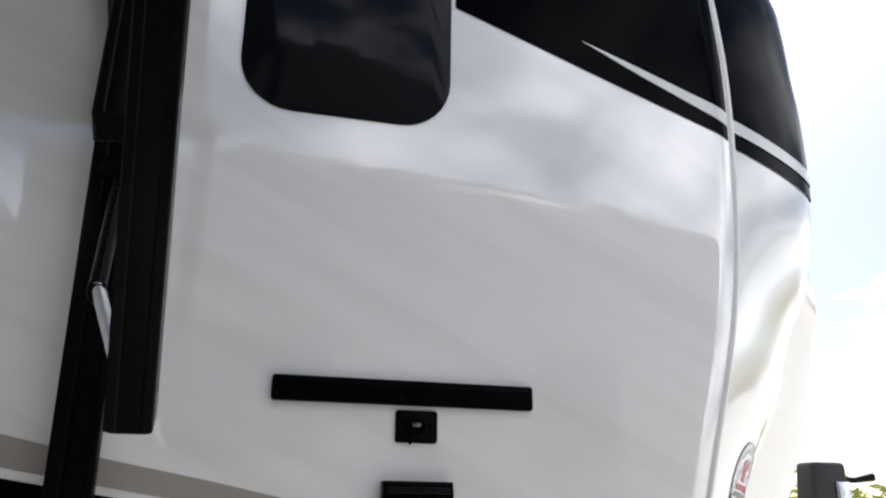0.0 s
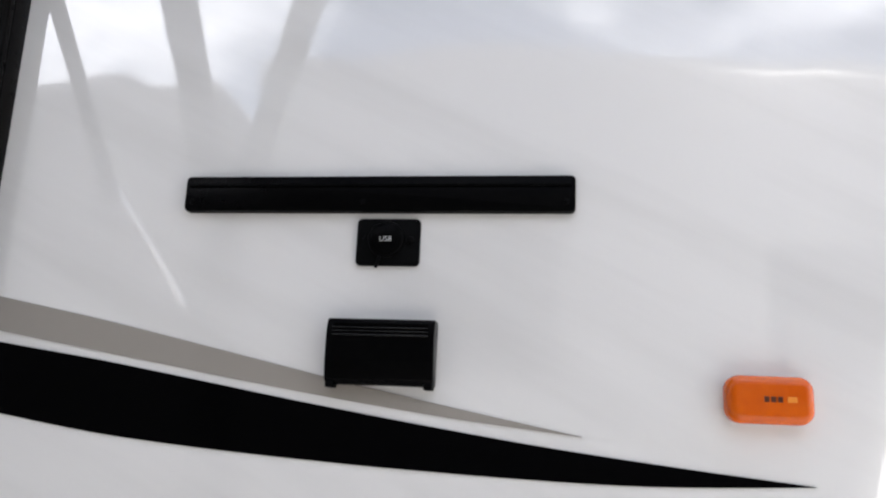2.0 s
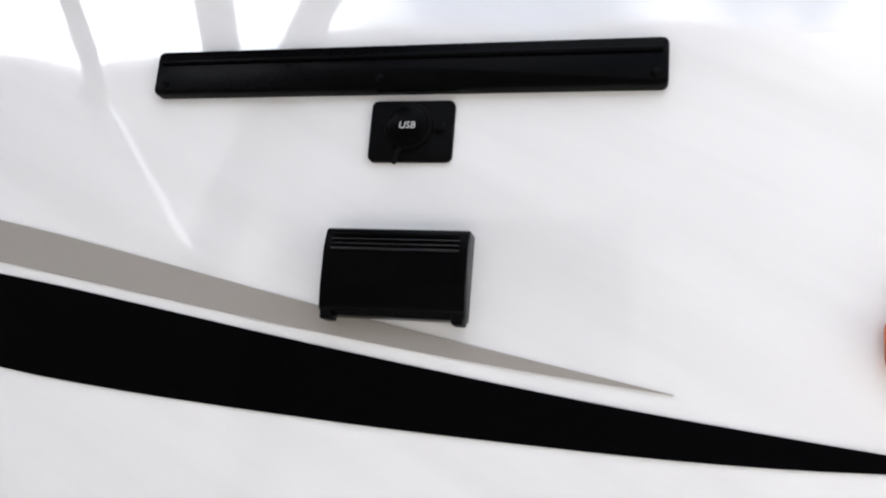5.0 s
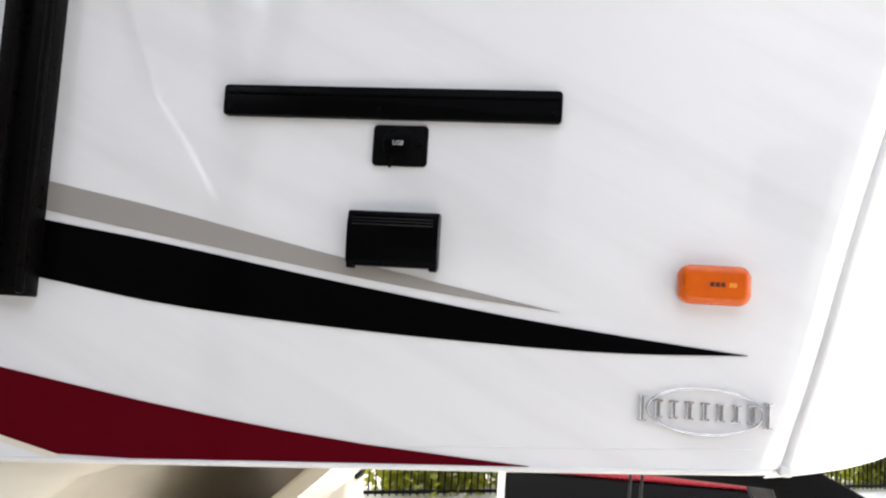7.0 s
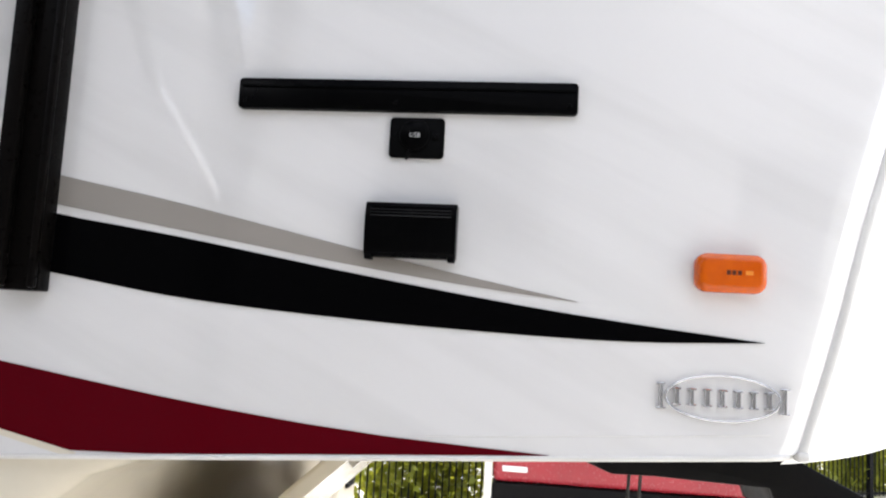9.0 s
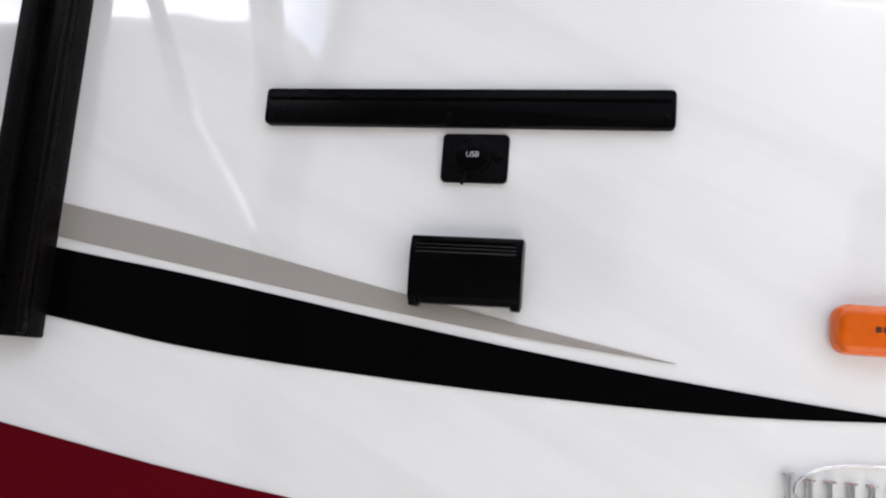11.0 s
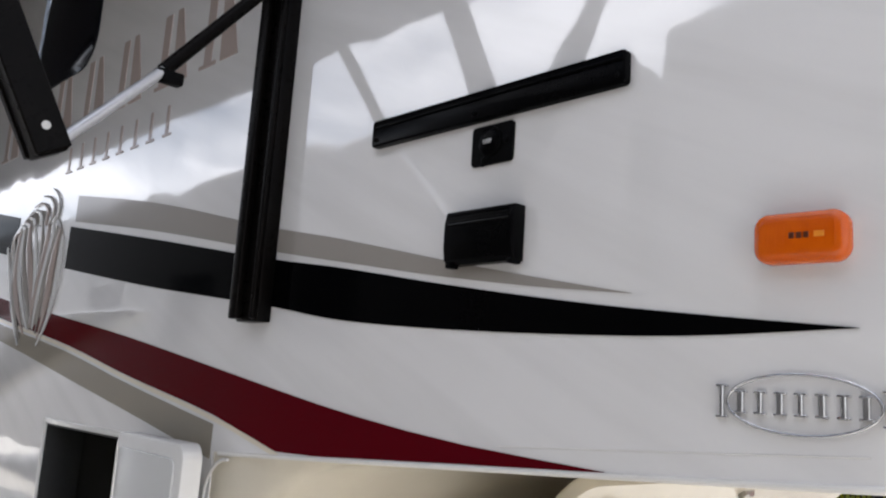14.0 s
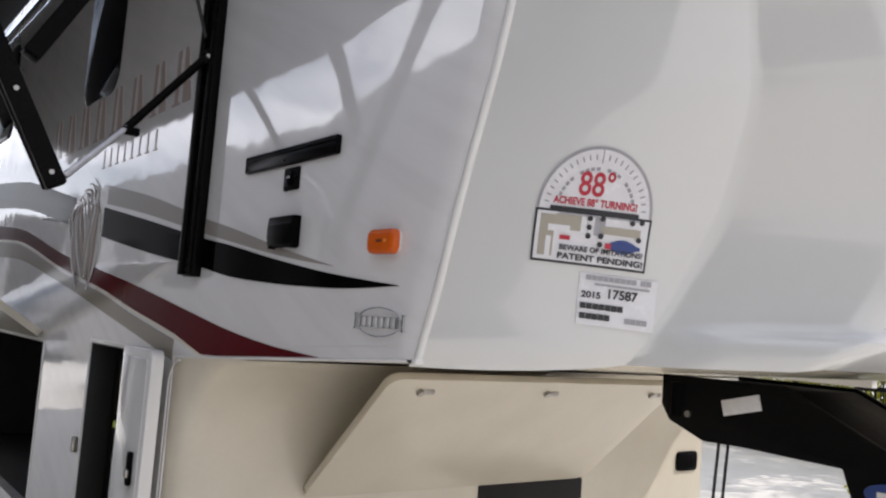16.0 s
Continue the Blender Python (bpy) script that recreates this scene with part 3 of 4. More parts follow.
part("window", slab(rounded(*WIN3, 0.10, 8), -0.008, 0.0, 0.003), GLASS, trailer, "dark tinted frameless window with rounded corners")


def emblem():
    """A silver crest with feather-like ribs between the black bands."""
    cx = -1.60
    rim = []
    for k in range(48):
        a = 2 * math.pi * k / 48
        v = math.sin(a)
        w = 0.225 + 0.055 * v - 0.03 * max(0.0, -v) ** 2
        rim.append((cx + 0.05 * max(0.0, -v) + w * math.cos(a), 1.855 + 0.178 * v))
    crest = part("emblem", slab(rim, -0.004, 0.0, 0.0015), TAUPE, trailer, "silver and taupe feathered crest emblem")

    def flat(bm):
        for v in bm.verts:
            v.co.y = -0.004 + (v.co.y + 0.005) * 0.45
        return bm
    for k in range(13):
        f = k / 6 - 1
        pts, rad = [], []
        for j in range(15):
            u = j / 14
            pts.append((cx + 0.06 * u + f * 0.25 * (1 - 0.75 * u ** 1.7) + 0.022 * math.sin(4.2 * u + k * 0.9), -0.005, 2.0 - 0.06 * f * f - 0.31 * u))
            rad.append(0.004 + 0.016 * math.sin(math.pi * min(u + 0.06, 1)) * (0.6 + 0.4 * ((k * 7) % 3) / 2))
        part("feather", flat(tube(pts, rad, 6)), (STRIPE, TAUPE, LETTER)[k % 3], crest, "", True)
    for k in range(9):
        a = radians(20 + 19 * k)
        pts = [(cx + 0.14 * math.cos(a) + u * 0.15 * math.cos(a + 1.5 * u), -0.005, 1.985 + u * 0.11 * math.sin(a + 1.5 * u)) for u in [j / 8 for j in range(9)]]
        part("plume", flat(tube(pts, [0.011 * (1 - 0.8 * j / 8) for j in range(9)], 6)), (STRIPE, TAUPE, LETTER)[k % 3], crest, "", True)
    for k in range(4):
        z = 1.965 - 0.012 * k
        part("wing_stroke", slab([(-1.78, z), (-2.10 - 0.06 * k, z + 0.045), (-2.20 - 0.06 * k, z + 0.040), (-1.78, z - 0.009)], -0.004, 0.0), BLACK_GLOSS, crest)


emblem()


def big_letter_shapes():
    """Maker's lettering as plain shapes: stems with serif bars."""
    for k, x in enumerate((-2.22, -1.985, -1.75, -1.515, -1.28, -1.045, -0.80, -0.573)):
        z0, z1, w = 2.255, 2.445, 0.15
        bm = slab([(x - w / 2, z0), (x - w / 2 + 0.035, z0), (x - w / 2 + 0.035, z1), (x - w / 2, z1)], -0.002, 0.0)
        slab([(x - w / 2 - 0.02, z0 - 0.001), (x - w / 2 + 0.055, z0 - 0.001), (x - w / 2 + 0.055, z0 + 0.008), (x - w / 2 - 0.02, z0 + 0.008)], -0.0025, 0.0, 0, bm)
        slab([(x + 0.0, z0), (x + w / 2, z0), (x + w / 2 - 0.06, z1), (x + w / 2 - 0.085, z1)], -0.0022, 0.0, 0, bm)
        part("letter_shape", bm, LETTER, trailer, "rose taupe raised letter shape")
    for k in range(8):
        x = -1.42 + 0.088 * k
        bm = slab([(x, 2.125), (x + 0.013, 2.125), (x + 0.013, 2.20), (x, 2.20)], -0.002, 0.0)
        slab([(x - 0.012, 2.124), (x + 0.03, 2.124), (x + 0.03, 2.130), (x - 0.012, 2.130)], -0.0024, 0.0, 0, bm)
        part("letter_shape", bm, LETTER, trailer, "small rose taupe letter shape")


big_letter_shapes()


# ---- fixtures on the wall ----
def mounting_bar():
    t = thing("mounting_bar", (0.243, 0, 1.978), "long flat black satin cover strip screwed to the wall", "cover strip")
    bm = slab(rounded(-0.243, 0.243, -0.0225, 0.0225, 0.006, 4), -0.012, 0.0, 0.003)
    part("strip", bm, BLACK_SATIN, t)
    bm = box(-0.238, 0.238, -0.0145, -0.0115, 0.008, 0.013, 0.001)
    part("ridge", bm, BLACK_SATIN, t)
    for x in (-0.232, -0.012, 0.232):
        bm = disc(x, -0.011, -0.0145, -0.011, 0.0035, 12, 0.001)
        part("screw", bm, BLACK_PLASTIC, t)


mounting_bar()


def text_mesh(name, body, size, m, material, parent, label="", shear=0.0, depth=0.0005, width=None, bold=0.0):
    cu = bpy.data.curves.new(name, 'FONT')
    cu.body = body
    cu.size = size
    cu.align_x, cu.align_y = 'CENTER', 'CENTER'
    cu.extrude = depth
    cu.shear = shear
    cu.offset = bold * size
    tmp = bpy.data.objects.new(name, cu)
    scene.collection.objects.link(tmp)
    bpy.context.view_layer.update()
    me = bpy.data.meshes.new_from_object(tmp.evaluated_get(bpy.context.evaluated_depsgraph_get()))
    bpy.data.objects.remove(tmp)
    bpy.data.curves.remove(cu)
    if width:
        span = max(v.co.x for v in me.vertices) - min(v.co.x for v in me.vertices)
        for v in me.vertices:
            v.co.x *= width / span
    me.transform(m)
    me.materials.clear()
    me.materials.append(material)
    ob = new(name, me)
    ob.parent = parent
    if label:
        ob["label"] = label
    return ob


UPRIGHT = Matrix.Rotation(radians(90), 4, 'X')


def usb_outlet():
    t = thing("usb_outlet", (0.263, 0, 1.919), "square black plastic charging socket with a round cap marked USB", "socket")
    bm = slab(rounded(-0.039, 0.039, -0.029, 0.029, 0.006, 5), -0.005, 0.0, 0.0015)
    part("plate", bm, BLACK_PLASTIC, t)
    bm = disc(-0.002, 0.003, -0.009, -0.004, 0.0225, 32, 0.002)
    part("collar", bm, BLACK_PLASTIC, t)
    bm = disc(-0.002, 0.003, -0.012, -0.008, 0.0190, 32, 0.003)
    cap = part("cap", bm, BLACK_SATIN, t, "round black rubber cap")
    text_mesh("lettering", "USB", 0.0090, Matrix.Translation((-0.002, -0.0126, 0.0020)) @ UPRIGHT, WHITE_INK, cap, "white printed USB", 0.15, 0.0005, None, -0.012)
    bm = disc(0.0275, 0.002, -0.009, -0.004, 0.0045, 14, 0.001)
    part("screw", bm, BLACK_PLASTIC, t)
    bm = disc(-0.031, 0.006, -0.0065, -0.004, 0.002, 10)
    part("screw", bm, BLACK_PLASTIC, t)
    bm = tube([(-0.008, -0.006, -0.017), (-0.009, -0.012, -0.024), (-0.011, -0.009, -0.029), (-0.013, -0.006, -0.031)], 0.0022, 8)
    part("tether", bm, BLACK_PLASTIC, t, "small rubber tether")


usb_outlet()


def outlet_box():
    t = thing("outlet_cover", (0.2645, 0, 1.7855), "black weatherproof outlet box with a ribbed lid", "outlet cover")
    w, h = 0.0635, 0.038
    bm = bmesh.new()
    prof = [(0.0, h), (-0.020, h), (-0.024, h - 0.003), (-0.026, h - 0.018), (-0.027, -h * 0.3), (-0.024, -h + 0.006), (-0.018, -h), (0.0, -h)]
    left = [bm.verts.new((-w, y, z)) for y, z in prof]
    right = [bm.verts.new((w, y, z)) for y, z in prof]
    bm.faces.new(left)
    bm.faces.new(right)
    for k in range(len(prof)):
        bm.faces.new((left[k], left[(k + 1) % len(prof)], right[(k + 1) % len(prof)], right[k]))
    bmesh.ops.bevel(bm, geom=bm.edges[:], offset=0.0015, segments=2, affect='EDGES', profile=0.5)
    part("body", bm, BLACK_SATIN, t)
    bm = box(-w + 0.008, w - 0.008, -0.0275, -0.022, 0.0295, 0.0330, 0.001)
    part("hinge_ridge", bm, BLACK_SATIN, t)
    bm = bmesh.new()
    for z, tall in ((0.0262, 0.0014), (0.0222, 0.0012), (0.0172, 0.0022)):
        box(-w + 0.007, w - 0.007, -0.0282, -0.024, z, z + tall, 0.0005, 2, bm)
    part("ribs", bm, RIB_BLACK, t, "fine raised ribs across the lid")
    for x in (-w + 0.006, w - 0.006):
        part("foot", box(x - 0.005, x + 0.005, -0.022, -0.004, -h - 0.004, -h + 0.004, 0.0015), BLACK_PLASTIC, t)


outlet_box()


def marker_light():
    t = thing("marker_light", (0.695, bend(0.695, 1.75), 1.747), "oblong amber clearance marker light on a white base", "marker light")
    t.rotation_euler = (0, 0, 2 * 0.095 * 0.298)
    bm = slab(rounded(-0.045, 0.043, -0.0235, 0.0235, 0.015, 6), -0.006, 0.0, 0.001)
    part("base", bm, WHITE_TRIM, t, "white base plate")
    bm = slab(rounded(-0.0485, 0.0445, -0.0262, 0.0255, 0.016, 8), -0.024, -0.005)
    rim = [e for e in bm.edges if all(abs(v.co.y + 0.024) < 1e-6 for v in e.verts)]
    bmesh.ops.bevel(bm, geom=rim, offset=0.0115, segments=7, affect='EDGES', profile=0.5)
    lens = part("lens", bm, AMBER, t, "glossy amber plastic lens", True)
    for k in range(9):
        x = -0.032 + 0.008 * k
        part("rib", box(x, x + 0.0018, -0.02412, -0.023, -0.012, 0.012, 0.0003, 1), AMBER, lens)
    for x in (-0.010, -0.003, 0.004, 0.014):
        part("lettering_bar", box(x, x + (0.0052 if x < 0.01 else 0.010), -0.0248, -0.0235, -0.003, 0.003, 0.0003, 1), AMBER_DARK if x < 0.01 else AMBER_PALE, lens)


marker_light()


def badge():
    t = thing("maker_badge", (0.688, bend(0.688), 1.582), "chrome oval maker badge of raised shapes", "badge")
    t.rotation_euler = (0, 0, 2 * 0.095 * 0.288)
    a, b = 0.074, 0.0295
    pts = [(a * math.cos(2 * math.pi * k / 48), -0.004, b * math.sin(2 * math.pi * k / 48)) for k in range(49)]
    part("oval_ring", tube(pts, 0.0016, 8, None, False), CHROME, t, "", True)
    n = 9
    for k in range(n):
        x = -0.080 + 0.160 * k / (n - 1)
        tall = 0.0115 if 0 < k < n - 1 else 0.017
        w = 0.0062
        bm = bmesh.new()
        stem = 0.0030 if k % 2 else 0.0022
        box(x - stem, x + stem, -0.006, 0.0, -tall, tall, 0.0008, 1, bm)
        for z in (-tall, tall - 0.0022):
            box(x - w, x + w, -0.0056, 0.0, z, z + 0.0022, 0.0005, 1, bm)
        part("raised_shape", bm, CHROME, t)


badge()


# ---- awning ----
def arm_section(p, q, w, d, material, name, parent, label="", groove=True):
    """A U-shaped extrusion from p to q: w across x, d deep."""
    p, q = Vector(p), Vector(q)
    z = (q - p).normalized()
    xa = Vector((1, 0, 0))
    xa = (xa - z * xa.dot(z)).normalized()
    ya = z.cross(xa)
    m = Matrix((( xa.x, ya.x, z.x, p.x), (xa.y, ya.y, z.y, p.y), (xa.z, ya.z, z.z, p.z), (0, 0, 0, 1)))
    L = (q - p).length
    bm = box(-w / 2, w / 2, -d / 2, d / 2, 0, L, 0.006, 3)
    if groove:
        box(-w / 2 - 0.002, -w / 2 + 0.012, -d / 2 - 0.003, d / 2 + 0.003, 0.004, L - 0.004, 0.002, 1, bm)
        box(w / 2 - 0.012, w / 2 + 0.002, -d / 2 - 0.003, d / 2 + 0.003, 0.004, L - 0.004, 0.002, 1, bm)
    bmesh.ops.transform(bm, matrix=m, verts=bm.verts[:])
    return part(name, bm, material, parent, label)


def awning():
    t = thing("awning", (0, 0, 0), "black awning arms and rail fixed to the trailer wall", "awning")
    x0, x1 = -0.338, -0.266
    bm = box(x0, x1, -0.030, 0.0, 1.676, 2.56, 0.003)
    part("wall_rail", bm, BLACK_ALU, t, "black aluminium channel rail")
    part("rail_flange", box(x0, x0 + 0.026, -0.048, -0.0305, 1.68, 2.56, 0.004, 2), BLACK_ALU, t)
    part("rail_flange", box(x1 - 0.012, x1, -0.040, -0.0305, 1.68, 2.56, 0.003, 2), BLACK_ALU, t)
    arm_section((-0.303, -0.017, 2.562), (-0.405, -0.017, 3.28), 0.070, 0.030, BLACK_ALU, "upper_rail", t, "black rail leaning back above the pivot", False)
    ax = AX
    tip, far = (ax, -0.440, 1.866), (ax, -0.975, 2.87)
    arm_ob = arm_section(tip, far, 0.050, 0.046, BLACK_ALU, "support_arm", t, "black aluminium support arm")
    d = (Vector(far) - Vector(tip)).normalized()
    for s in (0.04, 0.26, 0.62, 1.0):
        c = Vector(tip) + d * s
        bm = tube([(ax + 0.024, c.y, c.z), (ax + 0.029, c.y, c.z)], 0.0065, 10)
        part("rivet", bm, STEEL, arm_ob)
    arm_section((ax - 0.05, -0.53, 2.20), (-0.30, -0.04, 3.10), 0.045, 0.04, BLACK_ALU, "lift_arm", t, "black aluminium lift arm")
    top, mid, low = Vector((-0.285, -0.045, 2.335)), Vector((-0.27, -0.255, 2.075)), Vector((ax - 0.01, -0.42, 1.90))
    part("gas_strut_cylinder", tube([top, mid], 0.0125, 14), BLACK_ALU, t, "black gas strut cylinder", True)
    part("gas_strut_rod", tube([mid, low], 0.0095, 12), SILVER_TUBE, t, "silver gas strut rod", True)
    part("strut_collar", box(mid.x - 0.012, mid.x + 0.012, mid.y - 0.014, mid.y + 0.034, mid.z - 0.020, mid.z + 0.002, 0.004), BLACK_PLASTIC, t)
    part("pivot_bracket", box(-0.325, -0.272, -0.052, -0.028, 2.315, 2.360, 0.006), BLACK_ALU, t)
    bm = tube([(-0.278, -0.045, 2.337), (-0.264, -0.045, 2.337)], 0.006, 10)
    part("pivot_pin", bm, STEEL, t)
    part("control_cable", tube([(-0.30, -0.045, 2.40), (-0.33, -0.10, 2.60), (-0.36, -0.14, 2.85), (-0.36, -0.10, 3.2)], 0.006, 8), RUBBER, t)
    bm = bmesh.new()
    g = []
    for i in range(13):
        s = i / 12
        row = []
        for x in (-6.2, -4.7, -3.2, -1.7, -0.20):
            row.append(bm.verts.new((x, -0.03 - 0.93 * s, 3.33 - 0.40 * s - 0.03 * math.sin(math.pi * s))))
        g.append(row)
    for a, b in zip(g, g[1:]):
        for k in range(4):
            bm.faces.new((a[k], a[k + 1], b[k + 1], b[k]))
    ext = bmesh.ops.extrude_face_region(bm, geom=bm.faces[:])
    bmesh.ops.translate(bm, verts=[v for v in ext["geom"] if isinstance(v, bmesh.types.BMVert)], vec=(0, 0, 0.004))
    part("fabric", bm, FABRIC, t, "dark awning fabric", True)
    part("roller", tube([(-6.25, -0.985, 2.905), (-0.16, -0.985, 2.905)], 0.042, 16), BLACK_ALU, t, "black roller tube", True)
    part("led_holder", box(-6.0, -1.95, -0.022, 0.0, 3.275, 3.295, 0.003), BLACK_ALU, t)
    bm = bmesh.new()
    for k in range(120):
        x = -2.0 - 0.032 * k
        box(x - 0.009, x + 0.009, -0.028, -0.0225, 3.282, 3.288, 0, 1, bm)
    part("led_strip", bm, LED, t, "glowing strip of small cool white lamps")


AX = -0.187
awning()


# ---- doors of the storage bays ----
def hatch_door():
    t = thing("hatch_door", (-0.715, -0.018, 0.64), "white slab storage hatch door folded open against the wall", "hatch door")
    t.rotation_euler = (0, 0, radians(-3))
    bm = slab(rounded(0.0, 0.33, 0.0, 0.81, 0.03, 5), -0.042, -0.004, 0.006)
    part("door_slab", bm, WHITE_TRIM, t)
    bm = slab(rounded(0.015, 0.300, 0.03, 0.78, 0.02, 5), -0.045, -0.041, 0.002)
    part("inner_liner", bm, CAPWHITE, t)
    bm = box(0.235, 0.262, -0.060, -0.044, 0.40, 0.50, 0.006)
    part("latch", bm, BLACK_PLASTIC, t, "black paddle latch")
    bm = box(0.245, 0.272, -0.068, -0.058, 0.425, 0.45, 0.004)
    part("latch_key", bm, STEEL, t)


hatch_door()


def hatch_frame():
    for b, n in ((HATCH, "hatch_frame"), (BAY, "bay_frame")):
        bm = bmesh.new()
        a = 0.010
        box(b[0] - a, b[0] + 0.004, -0.004, 0.03, b[2] - a, b[3] + a, 0.003, 2, bm)
        box(b[1] - 0.004, b[1] + a, -0.004, 0.03, b[2] - a, b[3] + a, 0.003, 2, bm)
        box(b[0] + 0.004, b[1] - 0.004, -0.004, 0.03, b[3] - 0.004, b[3] + a, 0.003, 2, bm)
        part(n, bm, WHITE_TRIM, trailer, "white aluminium hatch frame")
    # Near-black liners keep the reveals of both openings dark.
    for b in (HATCH, BAY):
        part("jamb_seal", box(b[0] + 0.0045, b[0] + 0.009, 0.001, 0.10, b[2], b[3] - 0.006, 0.001), RUBBER, trailer, "near-black liner that darkens the opening's jamb")
        part("jamb_seal", box(b[0] + 0.010, b[1] - 0.006, 0.001, 0.10, b[3] - 0.009, b[3] - 0.0045, 0.001), RUBBER, trailer, "near-black liner that darkens the opening's jamb")
    seam = [(-0.437, -0.001, 0.60), (-0.437, -0.001, 1.35)]
    for k in range(7):
        a = radians(15 * k)
        seam.append((-0.437 + 0.075 * (1 - math.cos(a)), -0.001, 1.35 + 0.075 * math.sin(a)))
    part("corner_seam", tube(seam, 0.0035, 8), WHITE_TRIM, trailer, "white sealant seam round the moulded corner", True)
    part("hatch_hook", box(HATCH[0] - 0.026, HATCH[0] - 0.004, -0.030, -0.006, 1.00, 1.06, 0.006), STEEL, trailer, "small steel hatch catch")


hatch_frame()


def bay_door():
    t = thing("bay_door", (-3.23, -0.015, 1.398), "cream baggage door lifted open above its bay", "baggage door")
    t.rotation_euler = (radians(-124), 0, 0)
    part("door_slab", slab(rounded(-1.13, 1.13, -0.72, 0.0, 0.04, 5), -0.035, 0.0, 0.005), BEIGE, t)
    part("latch", box(0.93, 1.03, -0.055, -0.034, -0.66, -0.60, 0.006), BLACK_PLASTIC, t)


bay_door()


# ---- stickers on the cap ----
def arc_table(z):
    pts = [cap_point(z, k / 400) for k in range(401)]
    out, d = [(0.0, pts[0])], 0.0
    for a, b in zip(pts, pts[1:]):
        d += math.hypot(b[0] - a[0], b[1] - a[1])
        out.append((d, b))
    return out


def lay(me, base_y, base_z, lean, lift):
    """Bend a flat mesh (x across, z up, y thickness) on to the cap's skin, starting at that point."""
    tables = {}
    for v in me.vertices:
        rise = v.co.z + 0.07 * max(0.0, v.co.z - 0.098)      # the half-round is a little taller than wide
        x = 0.965 * v.co.x * math.cos(lean) - rise * math.sin(lean)
        z = base_z + v.co.x * math.sin(lean) + rise * math.cos(lean)
        key = round(z, 3)
        if key not in tables:
            tb = arc_table(z)
            want_y = base_y - 0.13 * (z - base_z)
            at = next(k for k, (d, p) in enumerate(tb) if p[1] >= want_y)
            (da, pa), (db, pb) = tb[at - 1], tb[at]
            start = da + (db - da) * (want_y - pa[1]) / (pb[1] - pa[1])
            tables[key] = (tb, start)
        tb, start = tables[key]
        want = start + x
        i = next((k for k, (d, _) in enumerate(tb) if d >= want), len(tb) - 1)
        i = max(1, min(i, len(tb) - 2))
        (d0, p0), (d1, p1) = tb[i - 1], tb[i]
        f = (want - d0) / (d1 - d0)
        px, py = p0[0] + (p1[0] - p0[0]) * f, p0[1] + (p1[1] - p0[1]) * f
        a, b = tb[max(i - 8, 0)][1], tb[min(i + 8, len(tb) - 1)][1]
        tx, ty = b[0] - a[0], b[1] - a[1]
        n = math.hypot(tx, ty)
        nx, ny = ty / n, -tx / n
        out = lift - v.co.y
        v.co = (px + nx * out, py + ny * out, z)


def grid_sheet(outline_fn, nx, nz):
    """A sheet of cells with thickness; outline_fn(u, v) gives (x, z)."""
    bm = bmesh.new()
    g = [[bm.verts.new((outline_fn(i / nx, j / nz)[0], -0.0004, outline_fn(i / nx, j / nz)[1])) for j in range(nz + 1)] for i in range(nx + 1)]
    for i in range(nx):
        for j in range(nz):
            bm.faces.new((g[i][j], g[i + 1][j], g[i + 1][j + 1], g[i][j + 1]))
    ext = bmesh.ops.extrude_face_region(bm, geom=bm.faces[:])
    bmesh.ops.translate(bm, verts=[v for v in ext["geom"] if isinstance(v, bmesh.types.BMVert)], vec=(0, 0.0006, 0))
    return bm


def rect_sheet(x0, x1, z0, z1, nx=8, nz=2):
    return grid_sheet(lambda u, v: (x0 + (x1 - x0) * u, z0 + (z1 - z0) * v), nx, nz)


STICK = (0.145, 1.720)
LEAN = radians(-3.0)


def laid(name, bm, material, parent, level, label="", base=None):
    ob = part(name, bm, material, parent, label)
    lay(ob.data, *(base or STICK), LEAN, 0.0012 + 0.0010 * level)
    return ob


def laid_text(name, body, size, x, z, width, material, parent, level, base=None, turn=0.0, bold=0.030):
    ob = text_mesh(name, body, size, Matrix.Translation((x, 0, z)) @ Matrix.Rotation(turn, 4, 'Y') @ UPRIGHT, material, parent, "", 0, 0.0002, width, bold)
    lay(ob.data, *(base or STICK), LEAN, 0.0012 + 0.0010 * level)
    return ob


